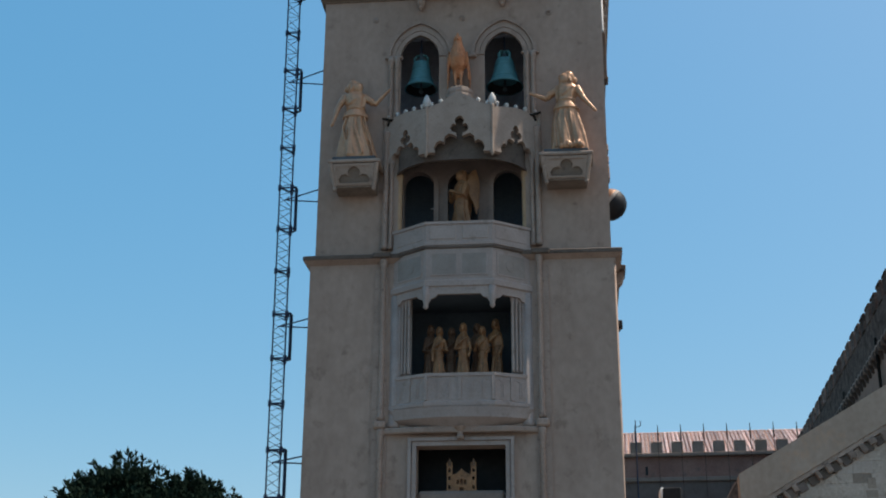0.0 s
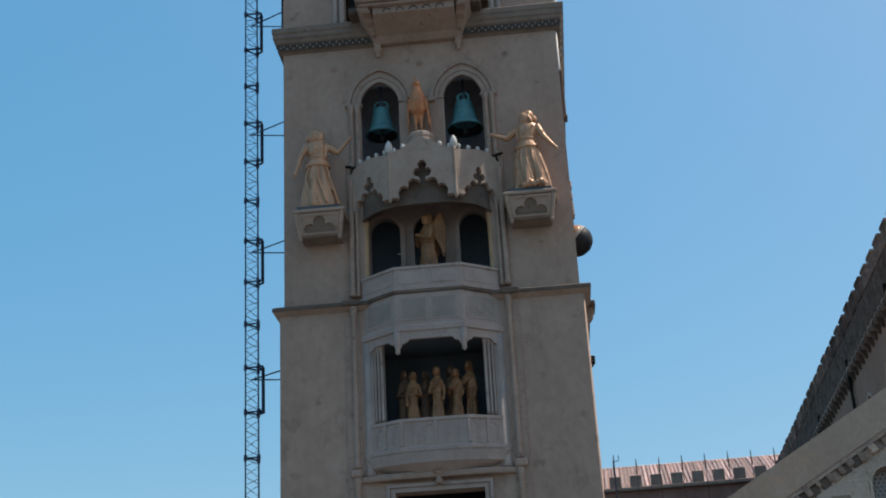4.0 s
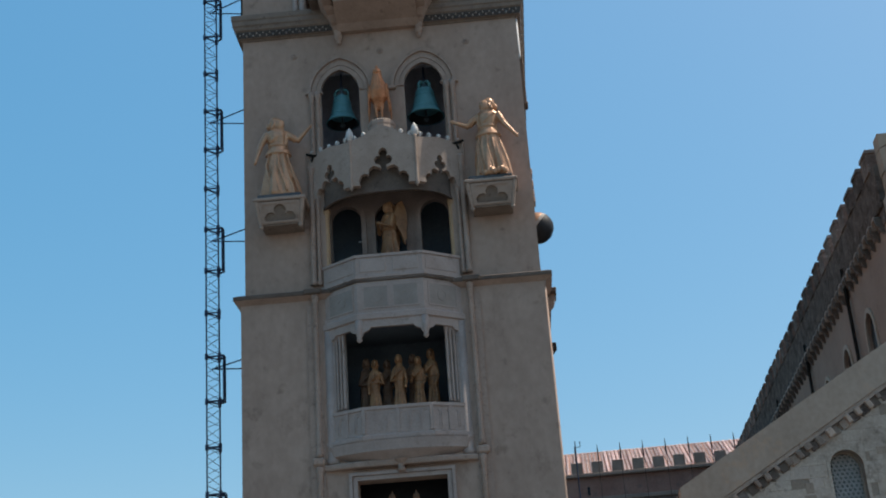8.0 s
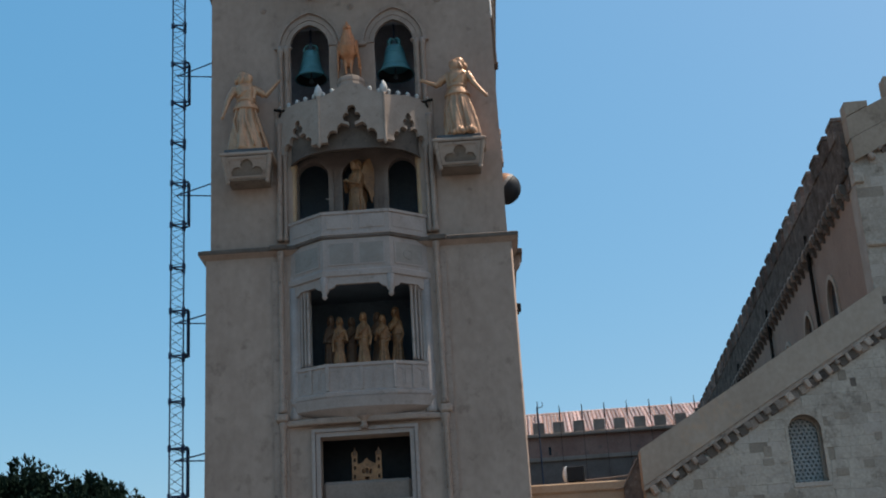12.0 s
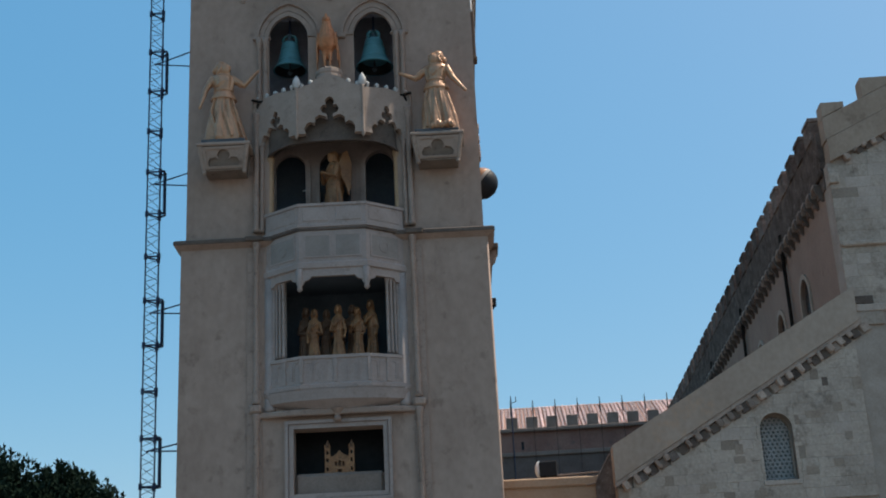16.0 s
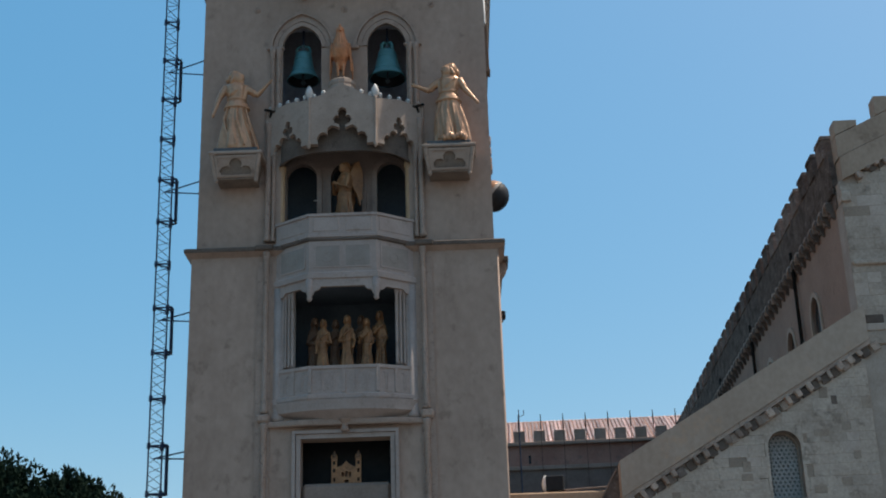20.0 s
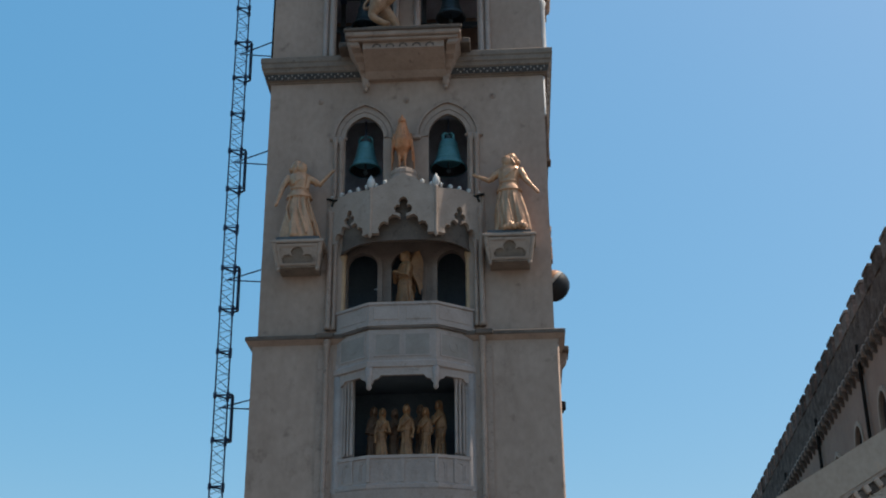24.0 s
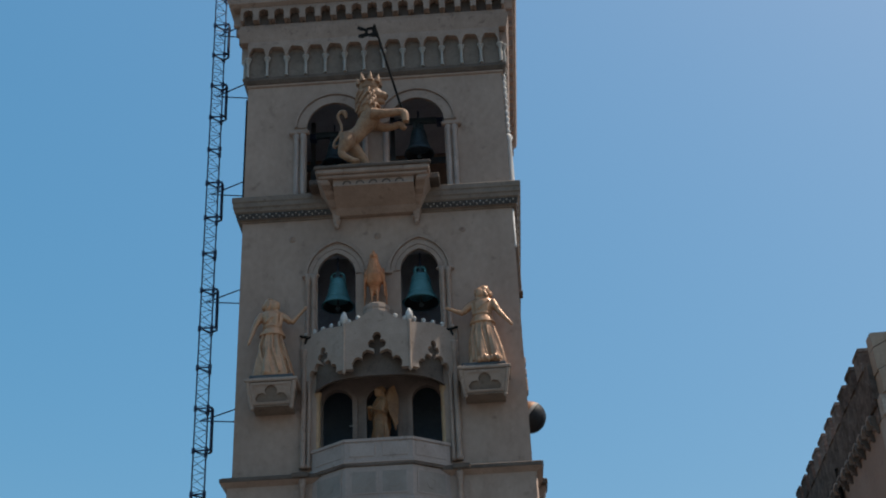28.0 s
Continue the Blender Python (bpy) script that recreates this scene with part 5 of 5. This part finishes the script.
for i in range(9):
    for j in range(20):
        cx, cz = AW[0] - 0.60 + 0.15 * i + 0.075 * (j % 2), 8.02 + 0.13 * j
        if abs(cx - AW[0]) < 0.45 and (cz < AW[3] or math.hypot(cx - AW[0], cz - AW[3]) < 0.44):
            c = [(cx + 0.080 * math.cos(q), cz + 0.080 * math.sin(q)) for q in [k * math.pi / 4 for k in range(9)]]
            d = [(cx + 0.050 * math.cos(q), cz + 0.050 * math.sin(q)) for q in [k * math.pi / 4 for k in range(9)]]
            ro = [[bm.verts.new((x, y, zz)) for x, zz in row] for row, y in ((d, 0.52), (c, 0.52), (c, 0.58), (d, 0.58))]
            for k in range(8):
                for a in range(3):
                    bm.faces.new((ro[a][k], ro[a + 1][k], ro[a + 1][k + 1], ro[a][k + 1]))
part("lattice", bm, LATTICE, lat)
part("window_sill", block(AW[0] - 0.60, AW[0] + 0.60, -0.03, 0.5, AW[4] - 0.16, AW[4] - 0.001, 0.02), PINKISH, lat)
# weathered dark stones, and dark holes painted as flush blocks
for u, z, w, h in ((-1.18, 11.05, 0.20, 0.30), (-0.67, 9.25, 0.24, 0.28), (-4.20, 9.0, 0.26, 0.34), (-4.22, 8.66, 0.36, 0.24), (-1.10, 8.42, 0.34, 0.26), (-1.95, 8.2, 0.40, 0.26), (-3.6, 7.6, 0.24, 0.26),
                   (-1.7, 10.0, 0.5, 0.24), (-0.9, 10.2, 0.3, 0.3), (-5.2, 7.9, 0.3, 0.22)):
    part("dark_stone", block(u - w / 2, u + w / 2, -0.004, 0.1, z - h / 2, z + h / 2, 0.012), WEATHERSHADE if w < 0.22 else PATCH, aisle)
# sloping coping and its corbels
cop = [(AU - 0.06, ZA + 0.02), (0.16, slope(0.16) + 0.02), (0.16, slope(0.16) + 1.20), (AU - 0.06, ZA + 1.20)]
part("aisle_coping", plate(cop, (), -0.16, 0.75), COPING, church)
part("coping_fillet", plate([(AU - 0.06, ZA - 0.14), (0.25, slope(0.25) - 0.14), (0.25, slope(0.25) + 0.015), (AU - 0.06, ZA + 0.015)], (), -0.12, 0.3), CORBEL, church)
bm = block(-0.10, 0.10, -0.24, 0.05, -0.30, 0.0, 0.035)
mod = part("coping_corbel", bm, CORBEL, church)
mod.matrix_basis = pose(AU + 0.2, 0, slope(AU + 0.2) - 0.10, 0, -30)
for i in range(1, 24):
    u = AU + 0.2 + i * 0.352
    part("corbel_gap", block(-0.15, 0.15, -0.05, 0.02, -0.34, -0.04, 0.02), rnd.choice((PARAPET, CORBEL, WEATHERSHADE)), church).matrix_basis = pose(u + 0.17, 0, slope(u + 0.17) - 0.10, 0, -30)
    if i % 9 != 5:
        again(mod, Matrix.Translation((u + rnd.uniform(-0.04, 0.04), 0, slope(u) - 0.10)) @ pose(0, 0, 0, 0, -30 + rnd.uniform(-7, 7)) @ Matrix.Diagonal((rnd.uniform(0.6, 1.25), rnd.uniform(0.6, 1.05), rnd.uniform(0.6, 1.15), 1)))
# aisle flank and roof
part("aisle_flank", block(AU, AU + 0.6, 0.9, 48.0, 0, ZA + 0.3), OCHRE, church)
bm = bmesh.new()
v = [bm.verts.new(c) for c in ((AU + 0.1, 0.8, ZA + 0.25), (0, 0.8, slope(0) + 0.2), (0, 48, slope(0) + 0.2), (AU + 0.1, 48, ZA + 0.25))]
bm.faces.new(v)
r = bmesh.ops.extrude_face_region(bm, geom=bm.faces[:])
bmesh.ops.translate(bm, vec=(0, 0, 0.2), verts=[g for g in r["geom"] if isinstance(g, bmesh.types.BMVert)])
part("aisle_roof", bm, SLATE, church)
# added dark wedge stands for the receding flank wall in shadow
part("flank_buttress", plate([(AU - 0.005, 9.25), (AU - 0.10, 9.25), (AU - 0.62, 8.28), (AU - 0.62, 0.0), (AU - 0.005, 0.0)], (), 1.0, 1.7), PARAPET, church, "dark wedge standing in for the shaded flank wall")
part("buttress_flashing", tube(bmesh.new(), [(AU - 0.08, 0.98, 9.28), (AU - 0.30, 0.98, 8.92), (AU - 0.62, 0.98, 8.34), (AU - 0.90, 0.98, 8.30)], 0.03, 6), CONCRETE, church)

# nave front with its pier, string courses and raking parapet
NG = 0.46
NZ = 18.70          # foot of the raking parapet at the corner
nave = plate([(0, 0), (12.0, 0), (12.0, NZ), (6.0, NZ + 6 * NG), (0, NZ)], (), 0.06, 0.9)
nfront = part("nave_front", nave, MORTAR, church)
z = 13.35
while z < 20.0:
    h = rnd.uniform(0.34, 0.46)
    u = max(0.01, (z + h - NZ) / NG)
    while u < 3.4:
        w = rnd.uniform(0.45, 1.0)
        part("stone", block(u + 0.0015, u + w - 0.0015, rnd.uniform(0.0, 0.010), 0.2, z + 0.0015, z + h - 0.0015, 0.005), rnd.choices((ASHLAR, PATCH, PINKISH), (84, 5, 11))[0], nfront)
        u += w
    z += h
part("nave_string", block(0.04, 12.0, -0.12, 0.4, 15.60, 15.78, 0.04), ASHLAR, church)
part("pier_cap", block(0.17, 1.2, -0.06, 0.4, 13.30, 13.56, 0.03), PINKISH, church)
# dark block above the pier cap
part("pier_recess", block(0.17, 0.8, -0.02, 0.3, 13.57, 13.86, 0.02), WEATHERSHADE, church)
part("pier_block", block(0.0, 1.05, -0.03, 0.3, 12.85, 13.30, 0.02), ASHLAR, church)
def rake(z0, z1, u0, u1=12.1):
    """The outline of a raking course between two heights at the corner."""
    return [(u0, z0), (6.0, z0 + 6 * NG), (u1, z0), (u1, z1), (6.0, z1 + 6 * NG), (u0, z1)]


part("nave_parapet", plate(rake(NZ, 19.52, 0.10), (), -0.14, 0.55), GREYCOPE, church)
part("parapet_course", plate(rake(19.525, 20.34, 0.06), (), -0.11, 0.55), GREYCOPE, church)
part("corner_merlon", plate([(0.06, 20.345 + 0.06 * NG), (0.85, 20.345 + 0.85 * NG), (0.85, 20.92), (0.06, 20.92)], (), -0.11, 0.55), GREYCOPE, church, "pale rendered merlon on the corner")
mer = part("merlon", plate([(0, 0.677), (0.95, 0.677 + 0.95 * NG), (0.95, 1.4), (0, 1.4)], (), -0.11, 0.53), GREYCOPE, church, "pale rendered merlon")
mer.matrix_basis = pose(1.55, 0, 20.38)
for i in range(1, 4):
    again(mer, pose(1.55 + 1.6 * i, 0, 20.38 + 1.6 * NG * i))
part("corner_corbel", block(-0.04, 0.30, -0.12, 0.35, 17.90, 18.28, 0.03), ASHLAR, church, "pale corner corbel")
rk = part("rake_corbel", block(-0.10, 0.10, -0.20, 0.06, -0.26, 0, 0.04), CORBEL, church)
rk.matrix_basis = pose(0.62, 0, NZ + 0.52 * NG, 0, -25)
for i in range(2, 13):
    u = 0.30 + 0.33 * i
    if i % 4 != 1:
        again(rk, pose(u, 0, NZ + u * NG, 0, -25 + rnd.uniform(-9, 9)) @ Matrix.Diagonal((rnd.uniform(0.5, 1.1), 1, rnd.uniform(0.4, 1.0), 1)))
    part("corbel_gap", block(-0.14, 0.14, -0.05, 0.02, -0.24, -0.01, 0.02), rnd.choice((PARAPET, WEATHERSHADE, CORBEL)), church).matrix_basis = pose(u + 0.16, 0, NZ + (u + 0.16) * NG, 0, -25)

# nave flank: plastered wall, arched windows, corbel table, weathered parapet
LEN = 52.0
holes = [opening(5.6 + 4.68 * i, 0.70, 0.80, 15.48, 12.5, 6) for i in range(10)]
bm = plate([(0.9, 0), (LEN, 0), (LEN, 18.6), (0.9, 18.6)], holes, -0.55, 0.0)
bmesh.ops.transform(bm, matrix=pose(0, 0, 0, 0, 0, 90), verts=bm.verts)
part("nave_flank", bm, PLASTER, church)
part("nave_inside", block(1.2, 1.3, 1.2, LEN, 0, 18.0), INSIDE, church)
for i in range(10):
    bm = arch_band(5.6 + 4.68 * i, 0.70, 0.80, 15.48, 0.19, -0.04, 0.07, 2.6, 6)
    bmesh.ops.transform(bm, matrix=pose(0, 0, 0, 0, 0, 90), verts=bm.verts)
    part("window_surround", bm, COPING, church)
    bm = plate(opening(5.6 + 4.68 * i, 0.70, 0.80, 15.48, 12.5, 6), (), -0.16, -0.12)
    bmesh.ops.transform(bm, matrix=pose(0, 0, 0, 0, 0, 90), verts=bm.verts)
    part("window_pane", bm, GLASSDARK, church)
for i in range(5):
    v0 = 7.9 + 10.2 * i
    part("drain_pipe", tube(bmesh.new(), [(-0.14, v0, 9.0), (-0.14, v0, 18.9)], 0.075, 8), PIPE, church, "dark drain pipe")
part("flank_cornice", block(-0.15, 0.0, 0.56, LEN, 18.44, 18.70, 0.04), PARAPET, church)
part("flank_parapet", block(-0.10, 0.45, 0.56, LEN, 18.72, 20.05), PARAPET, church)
bm = plate([(0.02, -0.16), (-0.06, -0.16), (-0.13, -0.08), (-0.16, 0.04), (-0.26, 0.10), (-0.30, 0.22), (-0.30, 0.42), (0.02, 0.42)], (), -0.065, 0.065)
fc = part("flank_corbel", bm, WEATHERSHADE, church)
fc.matrix_basis = pose(0, 1.1, 17.86)
bm = arch_band(0, 0.30, 0.26, 0, 0.10, -0.02, 0.24, n=5)
bmesh.ops.transform(bm, matrix=pose(0, 0, 0, 0, 0, 90), verts=bm.verts)
fa = part("flank_arch", bm, CORBEL, church)
fa.matrix_basis = pose(0, 1.53, 18.10)
for i in range(1, 59):
    again(fc, pose(0, 1.1 + 0.86 * i, 17.86))
    again(fa, pose(0, 1.53 + 0.86 * i, 18.10))
# dark sheet paints the shade between the flank corbels
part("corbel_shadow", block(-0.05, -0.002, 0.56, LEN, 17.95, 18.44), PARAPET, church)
mm = bmesh.new()
box(mm, -0.16, 0.48, -0.48, 0.48, -0.05, 0.66)
box(mm, -0.20, 0.52, -0.52, 0.52, 0.661, 0.82, 0.02)
bmesh.ops.bevel(mm, geom=mm.edges[:], offset=0.012, segments=1, affect="EDGES")
fm = part("flank_merlon", mm, PARAPET, church, "weathered stone merlon")
fm.matrix_basis = pose(0, 1.5, 20.05)
for i in range(1, 31):
    again(fm, Matrix.Translation((0, 1.5 + 1.62 * i, 20.05)) @ Matrix.Diagonal((1, rnd.uniform(0.95, 1.05), rnd.uniform(0.96, 1.06), 1)))
bm = plate([(0.45, 18.4), (11.6, 18.4), (6.0, 21.0)], (), 0.9, LEN)
part("nave_roof", bm, TILE, church)

# transept with tiled roof, merlons and scaffold tubes
TV = 49.6
part("transept_wall", block(-24.0, 0.0, TV, TV + 0.6, 0, 19.95), BRICKRED, church)
part("transept_ledge", block(-24.0, 0.0, TV - 0.35, TV + 0.6, 19.86, 20.10, 0.03), CONCRETE, church)
part("transept_string", block(-24.0, 0.0, TV - 0.22, TV, 18.12, 18.42, 0.04), CONCRETE, church)
part("transept_string", block(-24.0, 0.0, TV - 0.22, TV, 15.9, 16.1, 0.04), CONCRETE, church)
# darker panel over the lower zone of the transept wall
part("lower_bay_wall", block(-24.0, 0.0, TV - 0.06, TV - 0.002, 10.0, 18.12), DUSKY, church)
part("ridge_cap", tube(bmesh.new(), [(-24.0, TV + 7.5, 23.16), (2.0, TV + 7.5, 23.16)], 0.12, 8), BED, church)
tm = part("transept_merlon", block(-0.40, 0.40, -0.2, 0.25, 0, 0.82, 0.02), CONCRETE, church, "grey merlon on the transept")
tm.matrix_basis = pose(0.245, TV, 20.10)
for i in range(1, 17):
    again(tm, pose(0.245 - 1.435 * i, TV, 20.10))
bm = bmesh.new()
v = [bm.verts.new(c) for c in ((-24, TV + 0.3, 20.0), (2.0, TV + 0.3, 20.0), (2.0, TV + 7.5, 23.15), (-24, TV + 7.5, 23.15))]
bm.faces.new(v)
v2 = [bm.verts.new(c) for c in ((-24, TV + 15, 20.0), (2.0, TV + 15, 20.0))]
bm.faces.new((v[3], v[2], v2[1], v2[0]))
part("transept_roof", bm, BED, church)
tile = bmesh.new()
STEP = 16
for c in range(STEP):
    rows = []
    for f, r, up in ((0.0, 0.115, 0.045), (1.12, 0.085, 0.005)):
        y, z = 7.3 * (c + f) / STEP, 3.19 * (c + f) / STEP
        rows.append([tile.verts.new((r * math.cos(math.pi * k / 5), y, z + up + r * math.sin(math.pi * k / 5))) for k in range(6)])
    for k in range(5):
        tile.faces.new((rows[0][k], rows[0][k + 1], rows[1][k + 1], rows[1][k]))
    tile.faces.new(rows[0][::-1])
tl = part("roof_tile", tile, TILE, church)
tl.matrix_basis = pose(1.46, TV + 0.28, 20.02)
for i in range(1, 86):
    again(tl, pose(1.46 - 0.29 * i + rnd.uniform(-0.02, 0.02), TV + 0.28 + rnd.uniform(-0.12, 0.12), 20.02 + rnd.uniform(-0.01, 0.02)))
pole = part("scaffold_tube", tube(bmesh.new(), [(0, 0, 13), (0, 0, 20.95)], 0.022, 6), RUST, church)
cap = part("tube_top", tube(bmesh.new(), [(0, 0, 20.95), (0, 0, 21.5), (0, 0, 22.05)], [0.045, 0.045, 0.02], 6), PIPE, church, "dark tube end")
for ob in (pole, cap):
    ob.matrix_basis = pose(-0.15, TV - 0.5, 0)
    for i in range(1, 8):
        again(ob, pose(-0.15 - 1.587 * i, TV - 0.5, 0))
part("antenna_pole", tube(bmesh.new(), [(-11.2, TV - 0.6, 14), (-11.2, TV - 0.6, 22.4)], 0.035, 6), IRON, church)
part("antenna_arm", tube(bmesh.new(), [(-11.2, TV - 0.6, 21.9), (-10.85, TV - 0.6, 22.0), (-10.85, TV - 0.6, 22.35)], 0.03, 6), IRON, church)
for u in (-10.65,):
    part("wall_slot", block(u, u + 0.18, TV - 0.03, TV + 0.1, 16.2, 17.6), BLACK, church)
    part("wall_slot", block(u, u + 0.18, TV - 0.03, TV + 0.1, 18.6, 19.2), BLACK, church)

# low link wall between tower and church, with a floodlight on it
link = tagged(part("link_wall", block(4.83, 8.75, 4.6, 5.2, 0, 8.30), OCHRE), "ochre rendered wall between tower and church", "wall", kind="structure")
part("link_coping", block(4.83, 8.75, 4.5, 5.3, 8.30, 8.62, 0.05), OCHRE, link)
lamp = thing("floodlight", "black floodlight with a white side on the link wall", "lamp", (6.35, 4.9, 8.62), -12)
lamp.scale = (1.13, 1.13, 1.13)
part("lamp_case", block(-0.10, 0.42, -0.16, 0.16, 0.06, 0.50, 0.02), BLACK, lamp)
part("lamp_side", lathe(bmesh.new(), [(0.27, 0), (0.25, 0.06), (0.14, 0.12), (0.03, 0.14)], (0, 0, 0), 16, 1.0, 0.75), ENAMEL, lamp, "white lamp side")
lamp.children[-1].matrix_basis = pose(-0.10, 0, 0.29, 0, -90)
part("lamp_foot", block(-0.05, 0.15, -0.05, 0.05, 0, 0.07), BLACK, lamp)
part("rail_wire", tube(bmesh.new(), [(0.3, 0, 0.08), (1.8, 0, 0.10)], 0.025, 6), CONCRETE, lamp)


# ---- trees beside the square ----
def tree(at, height, spread, seed, drop):
    rd = random.Random(seed)
    ob = thing("tree", "dark green leafy tree with a ragged crown", "tree", at)
    bm = tube(bmesh.new(), [(0, 0, 0), (0.1, 0, height * 0.25), (-0.1, 0.1, height * 0.45), (0.1, 0, height * 0.7)], [0.42, 0.34, 0.26, 0.1], 10)
    tips = []
    for i in range(16):
        a, z = i * 2.4, height * (0.30 + 0.33 * i / 16)
        r = spread * rd.uniform(0.55, 0.95) * (1.15 - i / 26)
        end = (r * math.cos(a), r * math.sin(a), z + height * rd.uniform(0.08, 0.18))
        tube(bm, [(0, 0, z), (end[0] * 0.5, end[1] * 0.5, z + (end[2] - z) * 0.4), end], [0.14, 0.09, 0.03], 6)
        tips.append(Vector(end))
    part("trunk", bm, BARK, ob)
    verts, faces = [], []
    clumps = [Vector((t.x, t.y, min(t.z, height - drop * (math.hypot(t.x, t.y) / spread) ** 1.6 - 0.5))) for t in tips]
    while len(clumps) < 150:
        r, a = spread * rd.random() ** 0.6, rd.uniform(0, 2 * math.pi)
        top = height - 0.45 - drop * (r / spread) ** 1.6
        clumps.append(Vector((r * math.cos(a), r * math.sin(a), top - abs(rd.gauss(0, 1.0)) + rd.uniform(-0.8, 0.3))))
    for _ in range(70):
        r, a = spread * rd.random() ** 0.5, rd.uniform(0, 2 * math.pi)
        c = Vector((r * math.cos(a), r * math.sin(a), height - 0.35 - drop * (r / spread) ** 1.6))
        way = Vector((0.5 * math.cos(a) * r / spread + rd.gauss(0, 0.3), 0.5 * math.sin(a) * r / spread + rd.gauss(0, 0.3), 1)).normalized()
        for k in range(26):
            p = c + way * rd.uniform(-0.3, 0.5)
            t = (way + Vector((rd.gauss(0, 0.6), rd.gauss(0, 0.6), rd.gauss(0, 0.4)))).normalized()
            sd = t.cross(Vector((rd.gauss(0, 1), rd.gauss(0, 1), rd.gauss(0, 1)))).normalized()
            L, w = rd.uniform(0.20, 0.36), rd.uniform(0.04, 0.07)
            n = len(verts)
            verts += [p, p + t * L * 0.5 + sd * w, p + t * L, p + t * L * 0.5 - sd * w]
            faces.append((n, n + 1, n + 2, n + 3))
    for c in clumps:
        R = rd.uniform(0.25, 0.75)
        for _ in range(int(260 * R + 40)):
            d = Vector((rd.gauss(0, 1), rd.gauss(0, 1), rd.gauss(0, 0.8))).normalized() * R * rd.random() ** 0.4
            p = c + d
            if p.z > height * 1.0:
                continue
            t = (d + Vector((rd.gauss(0, 0.5), rd.gauss(0, 0.5), rd.gauss(0, 0.4) + 0.7))).normalized()
            s = t.cross(Vector((rd.gauss(0, 1), rd.gauss(0, 1), rd.gauss(0, 1)))).normalized()
            L, w = rd.uniform(0.16, 0.30), rd.uniform(0.05, 0.09)
            k = len(verts)
            verts += [p, p + t * L * 0.5 + s * w, p + t * L, p + t * L * 0.5 - s * w]
            faces.append((k, k + 1, k + 2, k + 3))
    me = bpy.data.meshes.new("crown")
    me.from_pydata(verts, [], faces)
    me.materials.append(LEAF)
    cr = new("crown", me)
    cr.parent = ob
    return ob


tree((-17.4, 20.0, 0), 13.70, 3.4, 3, 2.6)
tree((-14.6, 21.0, 0), 13.0, 2.9, 8, 2.0)
